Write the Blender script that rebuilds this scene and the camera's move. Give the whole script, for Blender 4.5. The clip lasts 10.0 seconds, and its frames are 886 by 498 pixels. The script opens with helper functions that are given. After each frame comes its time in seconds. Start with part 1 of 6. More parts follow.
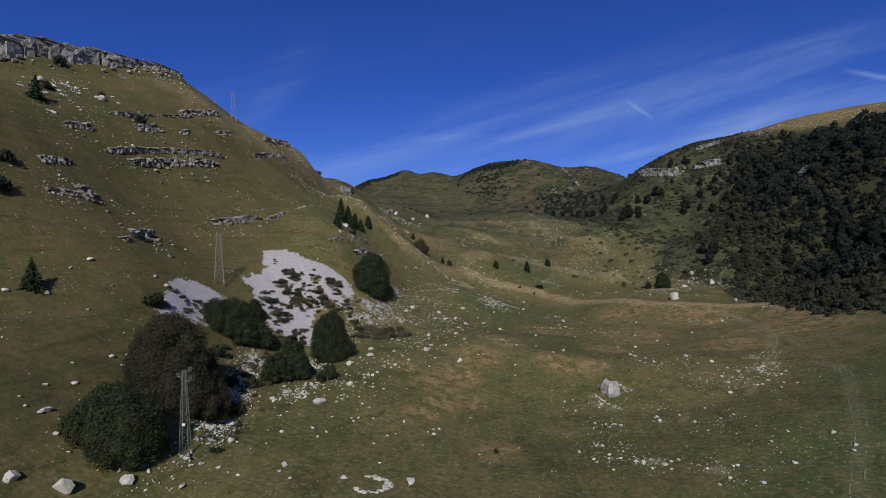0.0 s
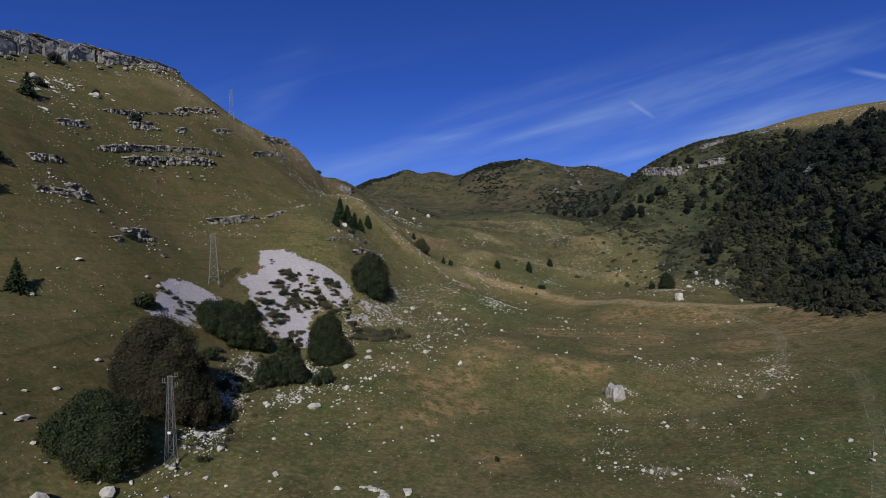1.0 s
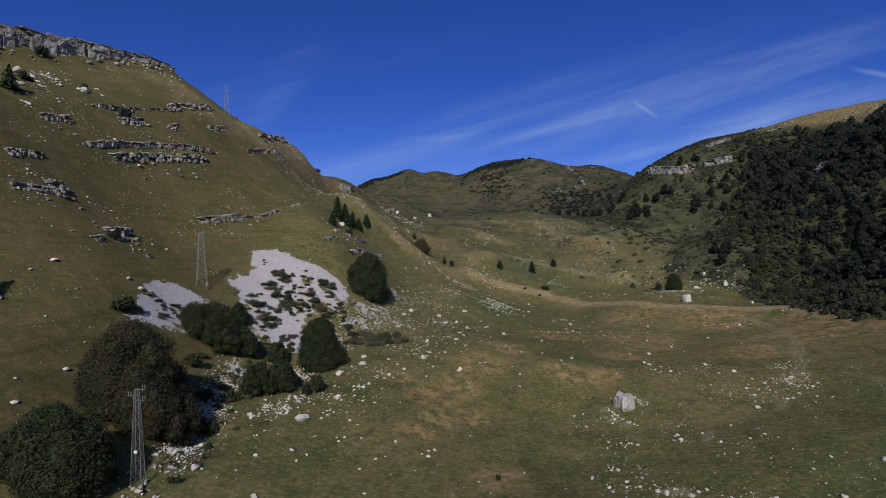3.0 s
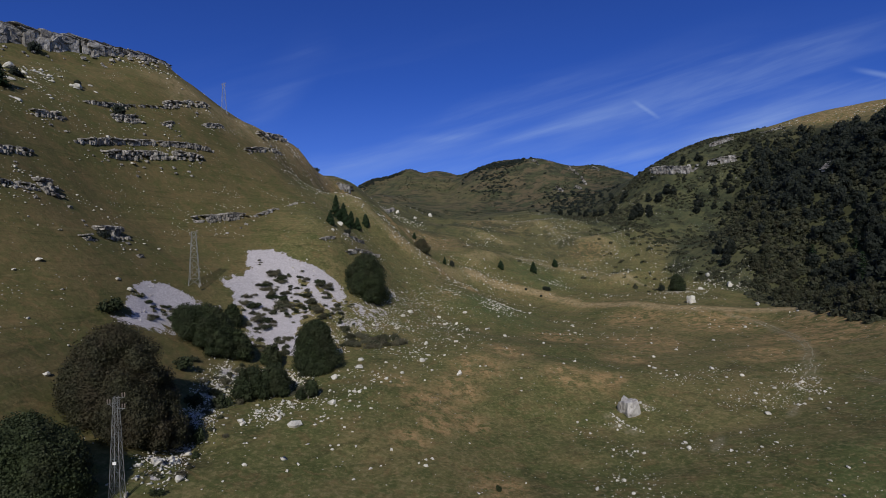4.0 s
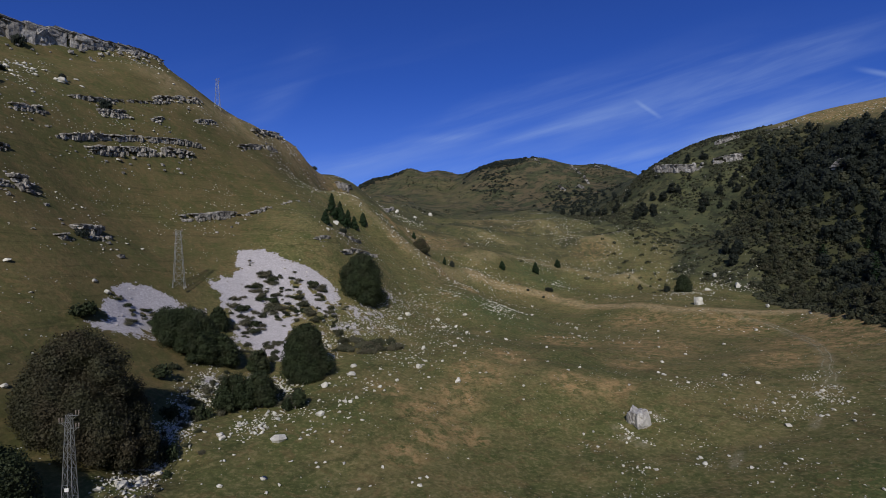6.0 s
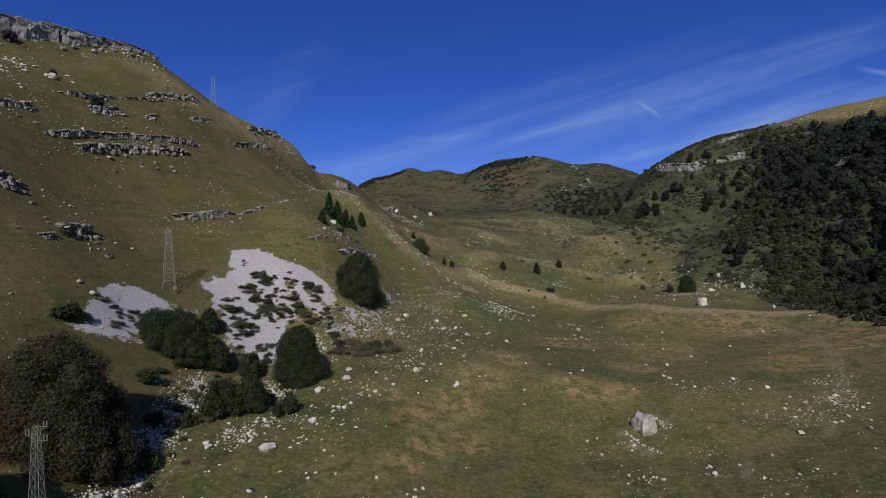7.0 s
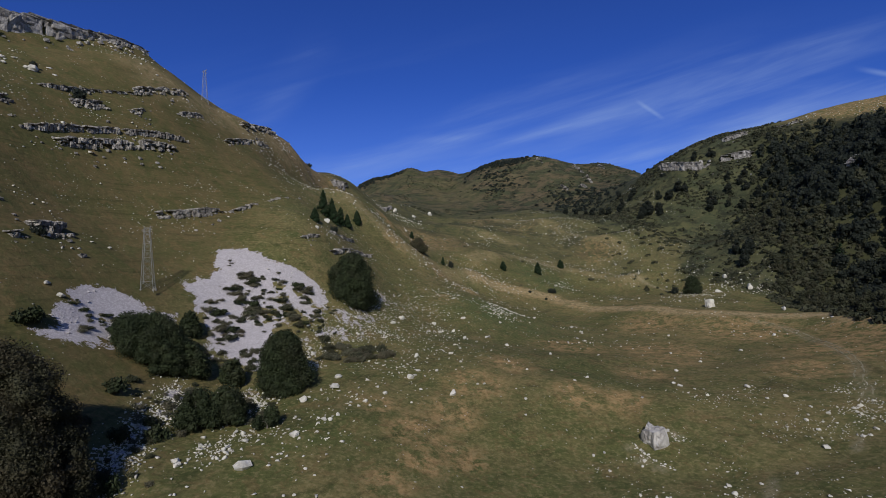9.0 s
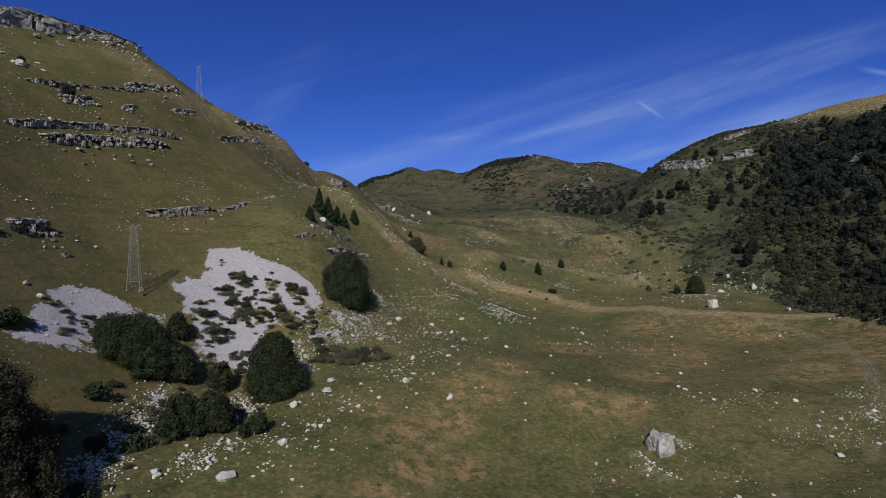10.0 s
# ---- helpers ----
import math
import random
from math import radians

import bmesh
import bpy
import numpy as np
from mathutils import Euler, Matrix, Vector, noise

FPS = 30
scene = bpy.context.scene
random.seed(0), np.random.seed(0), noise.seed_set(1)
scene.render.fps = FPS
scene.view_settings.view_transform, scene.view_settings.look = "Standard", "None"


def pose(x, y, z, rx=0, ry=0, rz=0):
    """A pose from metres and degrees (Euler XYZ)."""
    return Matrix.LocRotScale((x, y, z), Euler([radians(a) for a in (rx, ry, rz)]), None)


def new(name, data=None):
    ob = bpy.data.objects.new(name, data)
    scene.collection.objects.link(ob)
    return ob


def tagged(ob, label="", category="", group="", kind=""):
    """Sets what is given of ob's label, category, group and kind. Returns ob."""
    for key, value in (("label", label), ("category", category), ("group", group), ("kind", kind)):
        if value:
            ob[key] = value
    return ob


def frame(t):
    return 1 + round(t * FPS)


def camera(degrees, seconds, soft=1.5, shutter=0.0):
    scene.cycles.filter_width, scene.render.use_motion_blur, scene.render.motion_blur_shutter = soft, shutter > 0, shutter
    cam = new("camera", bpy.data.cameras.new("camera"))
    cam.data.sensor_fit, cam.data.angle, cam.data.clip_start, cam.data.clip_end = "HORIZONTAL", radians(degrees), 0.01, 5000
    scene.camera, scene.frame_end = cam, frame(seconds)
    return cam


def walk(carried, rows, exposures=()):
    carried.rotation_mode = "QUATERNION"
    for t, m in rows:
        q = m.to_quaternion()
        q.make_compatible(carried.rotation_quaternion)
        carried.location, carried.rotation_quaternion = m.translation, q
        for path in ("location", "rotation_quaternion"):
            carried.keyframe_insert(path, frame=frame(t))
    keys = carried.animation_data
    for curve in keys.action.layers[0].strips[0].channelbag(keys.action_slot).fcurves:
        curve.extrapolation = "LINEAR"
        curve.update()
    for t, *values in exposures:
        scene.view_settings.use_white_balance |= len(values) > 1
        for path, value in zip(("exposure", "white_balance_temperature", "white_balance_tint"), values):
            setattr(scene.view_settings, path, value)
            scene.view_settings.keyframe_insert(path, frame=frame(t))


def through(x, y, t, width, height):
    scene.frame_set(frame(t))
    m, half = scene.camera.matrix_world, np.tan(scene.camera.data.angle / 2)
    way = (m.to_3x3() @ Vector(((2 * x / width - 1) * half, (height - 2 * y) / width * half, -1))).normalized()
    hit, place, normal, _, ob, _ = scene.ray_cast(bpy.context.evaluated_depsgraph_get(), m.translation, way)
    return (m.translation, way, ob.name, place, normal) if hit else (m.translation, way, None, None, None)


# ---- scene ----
cam = camera(83.0, 10.0, soft=0.3)
ROWS = [
    (0, pose(0.000, 0.000, 30.000, 91.000, 1.500, 0.026)),
    (0.5, pose(0.256, 1.362, 29.987, 91.000, 1.501, 0.112)),
    (1, pose(0.424, 3.109, 30.010, 90.999, 1.502, 0.227)),
    (1.5, pose(0.650, 4.462, 30.019, 91.028, 1.504, 0.314)),
    (2, pose(0.944, 6.157, 30.049, 90.998, 1.505, 0.427)),
    (2.5, pose(1.120, 7.517, 30.101, 90.998, 1.506, 0.485)),
    (4, pose(1.631, 12.238, 30.119, 91.026, 1.408, 0.656)),
    (4.5, pose(1.765, 13.593, 30.139, 91.025, 1.408, 0.684)),
    (5, pose(2.013, 15.236, 30.176, 91.025, 1.410, 0.770)),
    (5.5, pose(2.183, 16.571, 30.205, 91.025, 1.410, 0.799)),
    (7, pose(2.860, 21.473, 30.170, 91.025, 1.412, 0.943)),
    (7.5, pose(3.079, 22.827, 30.071, 91.053, 1.412, 0.972)),
    (8, pose(3.256, 24.586, 30.024, 91.082, 1.413, 1.002)),
    (8.5, pose(3.469, 25.996, 29.976, 91.081, 1.413, 1.030)),
    (9, pose(3.720, 27.766, 29.935, 91.110, 1.413, 1.031)),
    (9.5, pose(4.014, 29.235, 29.896, 91.110, 1.414, 1.088)),
    (10, pose(4.302, 31.088, 29.851, 91.081, 1.413, 1.059)),
]
walk(cam, ROWS)

# ---- world and sun ----
SUN_FROM, SUN_UP = 183.0, 34.0      # degrees clockwise from the view's heading, and above the horizon
world = bpy.data.worlds.new("sky")
scene.world = world
world.use_nodes = True
wn = world.node_tree


def wnode(kind, **values):
    n = wn.nodes.new(kind)
    for key, value in values.items():
        setattr(n, key, value)
    return n


def wmath(op, a, b=None, clamp=False):
    n = wnode("ShaderNodeMath", operation=op, use_clamp=clamp)
    for i, v in enumerate((a, b)):
        if v is None:
            continue
        if isinstance(v, (int, float)):
            n.inputs[i].default_value = v
        else:
            wn.links.new(v, n.inputs[i])
    return n.outputs[0]


sky = wnode("ShaderNodeTexSky")
sky.sky_type, sky.sun_disc = "NISHITA", False
sky.sun_elevation, sky.sun_rotation = radians(SUN_UP), radians(SUN_FROM)
sky.altitude, sky.air_density, sky.dust_density, sky.ozone_density = 1500, 1.0, 0.1, 3.0
deep = wnode("ShaderNodeMix", data_type="RGBA", blend_type="MULTIPLY")
deep.inputs["B"].default_value = (0.265, 0.505, 1.29, 1)
wn.links.new(sky.outputs[0], deep.inputs["A"])

def fade(value, at_zero, at_one):
    n = wnode("ShaderNodeMapRange", interpolation_type="SMOOTHSTEP")
    wn.links.new(value, n.inputs["Value"])
    n.inputs["From Min"].default_value, n.inputs["From Max"].default_value = at_zero, at_one
    return n.outputs["Result"]


# thin cirrus and two short vapour trails, by the direction of view: u across, v up
where = wnode("ShaderNodeTexCoord")
axes = wnode("ShaderNodeSeparateXYZ")
wn.links.new(where.outputs["Generated"], axes.inputs[0])
wn.links.new(wmath("SUBTRACT", 1.0, wmath("MULTIPLY", fade(axes.outputs["Y"], 0.30, -0.35), 0.95)), deep.inputs["Factor"])        # the sky pales towards the sun
ahead = wmath("ADD", wmath("ABSOLUTE", axes.outputs["Y"]), 0.08)
u, v = wmath("DIVIDE", axes.outputs["X"], ahead), wmath("DIVIDE", axes.outputs["Z"], ahead)


def turned(u0, v0, degrees):
    c, s = math.cos(radians(degrees)), math.sin(radians(degrees))
    du, dv = wmath("SUBTRACT", u, u0), wmath("SUBTRACT", v, v0)
    return (wmath("ADD", wmath("MULTIPLY", du, c), wmath("MULTIPLY", dv, s)),
            wmath("SUBTRACT", wmath("MULTIPLY", dv, c), wmath("MULTIPLY", du, s)))


def streaks(degrees, along, across, seed, detail):
    a, b = turned(0, 0, degrees)
    vec = wnode("ShaderNodeCombineXYZ")
    wn.links.new(wmath("MULTIPLY", a, along), vec.inputs[0])
    wn.links.new(wmath("MULTIPLY", b, across), vec.inputs[1])
    vec.inputs[2].default_value = seed
    n = wnode("ShaderNodeTexNoise")
    n.inputs["Scale"].default_value, n.inputs["Detail"].default_value, n.inputs["Roughness"].default_value = 1.0, detail, 0.55
    n.inputs["Distortion"].default_value = 0.35
    wn.links.new(vec.outputs[0], n.inputs["Vector"])
    return n.outputs["Fac"]


broad = fade(streaks(12, 1.1, 8.0, 3.1, 6.0), 0.44, 0.78)
fine = fade(streaks(16, 2.2, 22.0, 7.7, 5.0), 0.40, 0.85)
low = wmath("MULTIPLY", fade(v, 0.46, 0.16), fade(u, -0.85, 0.30))
veil = wmath("MULTIPLY", wmath("ADD", wmath("MULTIPLY", broad, 0.45), wmath("MULTIPLY", wmath("MULTIPLY", fine, broad), 0.75)), low)
haze = wmath("MULTIPLY", fade(v, 0.34, 0.10), 0.10)
veil = wmath("ADD", veil, haze)
for u0, v0, degrees, length, width, strength in ((0.42, 0.290, 11, 0.52, 0.085, 0.34), (0.70, 0.270, 9, 0.28, 0.045, 0.36), (0.62, 0.345, 13, 0.30, 0.050, 0.22), (0.02, 0.222, 1, 0.13, 0.012, 0.30), (-0.29, 0.345, 50, 0.14, 0.060, 0.16), (0.20, 0.235, 14, 0.22, 0.016, 0.22)):      # cirrus bands
    a, b = turned(u0, v0, degrees)
    band = wmath("MULTIPLY", fade(wmath("ABSOLUTE", a), length, length * 0.2), fade(wmath("ABSOLUTE", b), width, 0.0))
    veil = wmath("ADD", veil, wmath("MULTIPLY", wmath("MULTIPLY", band, wmath("ADD", wmath("MULTIPLY", fine, 1.1), 0.12)), strength))
for u0, v0, degrees, length, width, strength in ((0.369, 0.263, -36, 0.036, 0.006, 0.26), (0.800, 0.306, -13.5, 0.080, 0.008, 0.34)):
    a, b = turned(u0, v0, degrees)
    line = wmath("MULTIPLY", fade(wmath("ABSOLUTE", a), length, length * 0.3), fade(wmath("ABSOLUTE", b), width, 0.0))
    veil = wmath("ADD", veil, wmath("MULTIPLY", line, strength))
cloudy = wnode("ShaderNodeMix", data_type="RGBA")
wn.links.new(wmath("MULTIPLY", veil, 0.85, clamp=True), cloudy.inputs["Factor"])
wn.links.new(deep.outputs["Result"], cloudy.inputs["A"])
cloudy.inputs["B"].default_value = (4.6, 6.4, 10.4, 1)
wn.links.new(cloudy.outputs["Result"], wn.nodes["Background"].inputs["Color"])
wn.nodes["Background"].inputs["Strength"].default_value = 0.07

sun_data = bpy.data.lights.new("sun", "SUN")
sun_data.energy, sun_data.angle, sun_data.color = 3.0, radians(0.53), (1.0, 0.95, 0.86)
sun = new("sun", sun_data)
a, e = radians(SUN_FROM), radians(SUN_UP)
sun_way = Vector((math.sin(a) * math.cos(e), math.cos(a) * math.cos(e), math.sin(e)))
sun.rotation_mode = "QUATERNION"
sun.rotation_quaternion = sun_way.to_track_quat("Z", "Y")


# ---- materials ----
class Shader:
    """A node material in the making."""

    def __init__(self, name, roughness=0.9, specular=0.2):
        self.m = bpy.data.materials.new(name)
        self.m.use_nodes = True
        self.t = self.m.node_tree
        self.out = self.t.nodes["Principled BSDF"]
        self.out.inputs["Roughness"].default_value = roughness
        self.out.inputs["Specular IOR Level"].default_value = specular
        self.geo = self.t.nodes.new("ShaderNodeNewGeometry")

    def put(self, value, socket):
        if isinstance(value, (int, float)):
            socket.default_value = value
        elif isinstance(value, tuple):
            socket.default_value = (*value, 1) if len(value) == 3 and socket.type == "RGBA" else value
        else:
            self.t.links.new(value, socket)

    def scaled(self, x, y, z, vector=None):
        n = self.t.nodes.new("ShaderNodeVectorMath")
        n.operation = "MULTIPLY"
        self.put(vector or self.geo.outputs["Position"], n.inputs[0])
        n.inputs[1].default_value = (x, y, z)
        return n.outputs[0]

    def noise(self, scale, detail=4.0, rough=0.55, vector=None, distortion=0.0):
        n = self.t.nodes.new("ShaderNodeTexNoise")
        n.inputs["Scale"].default_value, n.inputs["Detail"].default_value = scale, detail
        n.inputs["Roughness"].default_value, n.inputs["Distortion"].default_value = rough, distortion
        self.put(vector or self.geo.outputs["Position"], n.inputs["Vector"])
        return n.outputs["Fac"]

    def cells(self, scale, output="Color", vector=None, feature="F1"):
        n = self.t.nodes.new("ShaderNodeTexVoronoi")
        n.feature = feature
        n.inputs["Scale"].default_value = scale
        self.put(vector or self.geo.outputs["Position"], n.inputs["Vector"])
        return n.outputs[output]

    def attr(self, name):
        n = self.t.nodes.new("ShaderNodeAttribute")
        n.attribute_name = name
        return n.outputs["Fac"]

    def math(self, op, a, b=0.0, clamp=False):
        n = self.t.nodes.new("ShaderNodeMath")
        n.operation, n.use_clamp = op, clamp
        self.put(a, n.inputs[0])
        self.put(b, n.inputs[1])
        return n.outputs[0]

    def span(self, value, low, high, to_low=0.0, to_high=1.0):
        n = self.t.nodes.new("ShaderNodeMapRange")
        n.interpolation_type = "SMOOTHSTEP"
        self.put(value, n.inputs["Value"])
        for key, v in (("From Min", low), ("From Max", high), ("To Min", to_low), ("To Max", to_high)):
            n.inputs[key].default_value = v
        return n.outputs["Result"]

    def mix(self, fac, a, b, blend="MIX"):
        n = self.t.nodes.new("ShaderNodeMix")
        n.data_type, n.blend_type = "RGBA", blend
        self.put(fac, n.inputs["Factor"])
        self.put(a, n.inputs["A"])
        self.put(b, n.inputs["B"])
        return n.outputs["Result"]

    def random(self):
        return self.t.nodes.new("ShaderNodeObjectInfo").outputs["Random"]

    def island(self):
        return self.geo.outputs["Random Per Island"]

    def done(self, color, height=None, strength=0.5, distance=0.2):
        self.put(color, self.out.inputs["Base Color"])
        if height is not None:
            n = self.t.nodes.new("ShaderNodeBump")
            n.inputs["Strength"].default_value, n.inputs["Distance"].default_value = strength, distance
            self.put(height, n.inputs["Height"])
            self.t.links.new(n.outputs[0], self.out.inputs["Normal"])
        return self.m


def ground_material():
    s = Shader("pasture", 0.95, 0.1)
    big, mid, small, grain = s.noise(0.022, 5), s.noise(0.11, 6, 0.6), s.noise(0.55, 3, 0.6), s.noise(2.3, 2, 0.6)
    lines = s.noise(1.0, 4, 0.6, s.scaled(0.10, 0.05, 0.75), 0.6)          # cattle paths along the contour
    c = s.mix(s.span(big, 0.36, 0.64), (0.090, 0.102, 0.036), (0.148, 0.132, 0.057))
    c = s.mix(s.span(mid, 0.42, 0.66, 0, 0.5), c, (0.205, 0.155, 0.074))
    c = s.mix(s.span(s.noise(0.28, 5, 0.65), 0.50, 0.62, 0, 0.6), c, (0.064, 0.080, 0.026))
    c = s.mix(s.span(lines, 0.54, 0.70, 0, 0.20), c, (0.245, 0.195, 0.098))
    # browner turf of the left hillside, darkened further in place of its weaker light
    c = s.mix(s.math("MULTIPLY", s.attr("turf"), 0.70), c, s.mix(s.span(mid, 0.4, 0.6), (0.082, 0.074, 0.031), (0.118, 0.088, 0.043)))
    steps = s.noise(1.0, 6, 0.68, s.scaled(0.11, 0.05, 1.0), 0.5)
    c = s.mix(s.span(steps, 0.46, 0.36, 0, 0.50), c, (0.046, 0.044, 0.020))
    c = s.mix(s.span(steps, 0.57, 0.68, 0, 0.30), c, (0.225, 0.175, 0.092))
    dry = s.math("MULTIPLY", s.attr("dry"), s.span(s.noise(0.42, 8, 0.74), 0.42, 0.56))
    c = s.mix(dry, c, s.mix(grain, (0.25, 0.158, 0.070), (0.43, 0.295, 0.150)))
    c = s.mix(s.math("MULTIPLY", s.attr("lush"), s.span(s.noise(0.25, 5), 0.25, 0.6)), c, (0.082, 0.108, 0.040))
    # dry straw of the brows, with the sunlit look of the crests in its colour
    c = s.mix(s.math("MULTIPLY", s.attr("brow"), s.span(s.noise(0.8, 6, 0.75), 0.34, 0.56, 0.25, 0.95)), c, s.mix(grain, (0.29, 0.215, 0.115), (0.47, 0.365, 0.215)))
    # ragged mottles of a few metres, rust-brown and deep green
    c = s.mix(s.span(s.noise(0.33, 8, 0.72, None, 0.8), 0.52, 0.60, 0, 0.50), c, (0.170, 0.116, 0.056))
    c = s.mix(s.span(s.noise(0.19, 8, 0.70, s.scaled(1, 1.3, 1), 0.6), 0.54, 0.63, 0, 0.34), c, (0.076, 0.092, 0.034))
    c = s.mix(s.span(s.noise(0.9, 6, 0.70), 0.54, 0.66, 0, 0.38), c, (0.040, 0.046, 0.019))
    c = s.mix(s.span(s.noise(0.7, 7, 0.75, s.scaled(1, 1, 2.5)), 0.55, 0.66, 0, 0.40), c, (0.23, 0.180, 0.088))
    # tussocks: light straw tips, and the shade between them painted as dark gaps
    c = s.mix(s.span(small, 0.48, 0.64, 0, 0.34), c, (0.072, 0.084, 0.030))
    fine = s.noise(1.25, 4, 0.6, s.scaled(1, 1, 1.6))
    tips = s.math("ADD", s.math("MULTIPLY", grain, 0.36), s.math("MULTIPLY", fine, 0.64))
    c = s.mix(s.math("MULTIPLY", s.span(tips, 0.50, 0.61, 0, 0.34), s.math("SUBTRACT", 1.0, s.math("MULTIPLY", s.attr("turf"), 0.75))), c, (0.30, 0.245, 0.125))
    c = s.mix(s.math("MULTIPLY", s.span(tips, 0.48, 0.39, 0, 0.24), s.math("SUBTRACT", 1.0, s.math("MULTIPLY", s.attr("turf"), 0.5))), c, (0.022, 0.028, 0.010))
    moor = s.math("MULTIPLY", s.attr("heath"), s.math("SUBTRACT", 1.0, s.attr("brow")))
    patch = s.span(s.noise(0.040, 10, 0.76, s.scaled(1.0, 0.7, 1.6), 0.6), 0.45, 0.55)
    rust = s.mix(s.attr("rust"), (0.082, 0.086, 0.046), (0.112, 0.084, 0.057))
    c = s.mix(s.math("MULTIPLY", moor, 0.85), c, s.mix(patch, (0.044, 0.054, 0.033), rust))
    c = s.mix(s.math("MULTIPLY", moor, s.span(s.noise(0.020, 10, 0.72, None, 1.0), 0.54, 0.61, 0, 0.5)), c, (0.140, 0.126, 0.068))
    heath = s.math("MULTIPLY", moor, s.span(s.noise(0.085, 10, 0.80, None, 0.5), 0.49, 0.56))
    c = s.mix(heath, c, (0.032, 0.036, 0.023))
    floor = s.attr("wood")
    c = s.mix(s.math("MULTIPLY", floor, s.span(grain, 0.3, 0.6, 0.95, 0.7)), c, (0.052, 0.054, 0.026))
    c = s.mix(s.math("MULTIPLY", s.attr("track"), s.span(grain, 0.40, 0.55, 0.45, 1.0)), c, (0.40, 0.345, 0.25))
    # loose stones too small to build
    pick = s.t.nodes.new("ShaderNodeSeparateColor")
    s.put(s.cells(1.9), pick.inputs[0])
    stony = s.math("MULTIPLY", s.span(s.cells(1.9, "Distance"), 0.25, 0.15), s.span(s.math("ADD", pick.outputs[0], s.math("MULTIPLY", s.span(s.noise(0.10, 6, 0.65), 0.45, 0.70), 0.45)), 1.10, 1.14))
    c = s.mix(stony, c, (0.46, 0.45, 0.42))
    # scree: bare pale rubble
    edge = s.math("ADD", s.attr("scree"), s.math("MULTIPLY", s.math("SUBTRACT", s.noise(0.55, 8, 0.75), 0.5), 1.15))
    edge = s.math("SUBTRACT", edge, s.span(s.noise(0.22, 5, 0.62, s.scaled(1, 0.6, 1)), 0.54, 0.63, 0, 0.22))
    bare = s.span(edge, 0.49, 0.54)
    rubble = s.t.nodes.new("ShaderNodeSeparateColor")
    s.put(s.cells(3.4), rubble.inputs[0])
    r = s.mix(rubble.outputs[0], (0.44, 0.41, 0.44), (0.57, 0.535, 0.575))
    r = s.mix(s.span(s.cells(3.4, "Distance"), 0.30, 0.60, 0, 0.30), r, (0.20, 0.185, 0.19))
    r = s.mix(s.span(s.noise(0.22, 6, 0.65), 0.54, 0.72, 0, 0.30), r, (0.36, 0.335, 0.31))
    c = s.mix(bare, c, r)
    h = s.math("ADD", s.math("MULTIPLY", small, 0.9), s.math("MULTIPLY", grain, 0.35))
    h = s.math("ADD", h, s.math("MULTIPLY", bare, s.math("MULTIPLY", s.cells(3.4, "Distance"), -0.28)))
    return s.done(c, h, 0.55, 0.30)


def rock_material(name, light, dark, streak=0.5, lichen=0.25, cracks=0.0, vary=0.85, grit=0.4):
    s = Shader(name, 0.92, 0.2)
    wide, fine = s.noise(0.5, 6, 0.6), s.noise(4.0, 6, 0.7)
    c = s.mix(s.span(wide, 0.35, 0.68), light, dark)
    c = s.mix(s.span(s.random(), 0.25, 0.95, 0, vary), c, dark)
    runs = s.noise(1.0, 5, 0.6, s.scaled(1.6, 1.6, 0.18))
    c = s.mix(s.span(runs, 0.55, 0.72, 0, streak), c, (0.055, 0.052, 0.050))
    c = s.mix(s.span(s.noise(1.3, 5), 0.58, 0.72, 0, lichen), c, (0.20, 0.16, 0.10))
    c = s.mix(s.span(fine, 0.55, 0.8, 0, grit), c, (0.09, 0.085, 0.08))
    crack = s.t.nodes.new("ShaderNodeTexVoronoi")
    crack.feature = "DISTANCE_TO_EDGE"
    crack.inputs["Scale"].default_value = 1.0
    warp = s.t.nodes.new("ShaderNodeVectorMath")
    warp.operation = "ADD"
    s.put(s.scaled(1.0, 1.0, 0.7), warp.inputs[0])
    s.put(s.noise(0.9, 4), warp.inputs[1])
    s.put(warp.outputs[0], crack.inputs["Vector"])
    split = s.span(crack.outputs["Distance"], 0.055, 0.015, 0, cracks)
    c = s.mix(split, c, (0.022, 0.020, 0.019))
    h = s.math("SUBTRACT", s.math("ADD", fine, s.math("MULTIPLY", runs, 0.8)), split)
    return s.done(c, h, 0.9, 0.2)


def leaf_material(name, dark, light, tint, share, through=0.25, clumps=0.0, clump=0.13):
    s = Shader(name, 0.62, 0.18)
    shade = s.island()
    if clumps:        # whole crowns differ more than their leaves do
        shade = s.math("ADD", s.math("MULTIPLY", shade, 1 - clumps), s.math("MULTIPLY", s.span(s.noise(clump, 3), 0.35, 0.65), clumps))
    c = s.mix(shade, dark, light)
    c = s.mix(s.math("MULTIPLY", s.span(s.noise(0.28, 4), 0.42, 0.66), share), c, tint)
    c = s.mix(s.math("MULTIPLY", s.random(), 0.35), c, dark)
    s.put(c, s.out.inputs["Base Color"])
    thin = s.t.nodes.new("ShaderNodeBsdfTranslucent")
    s.put(c, thin.inputs["Color"])
    both = s.t.nodes.new("ShaderNodeMixShader")
    both.inputs[0].default_value = through
    s.t.links.new(s.out.outputs[0], both.inputs[1])
    s.t.links.new(thin.outputs[0], both.inputs[2])
    s.t.links.new(both.outputs[0], s.t.nodes["Material Output"].inputs["Surface"])
    return s.m


def bark_material():
    s = Shader("bark", 0.9, 0.15)
    n = s.noise(1.0, 5, 0.6, s.scaled(9, 9, 1.5))
    return s.done(s.mix(n, (0.10, 0.085, 0.07), (0.24, 0.22, 0.20)), n, 0.6, 0.03)


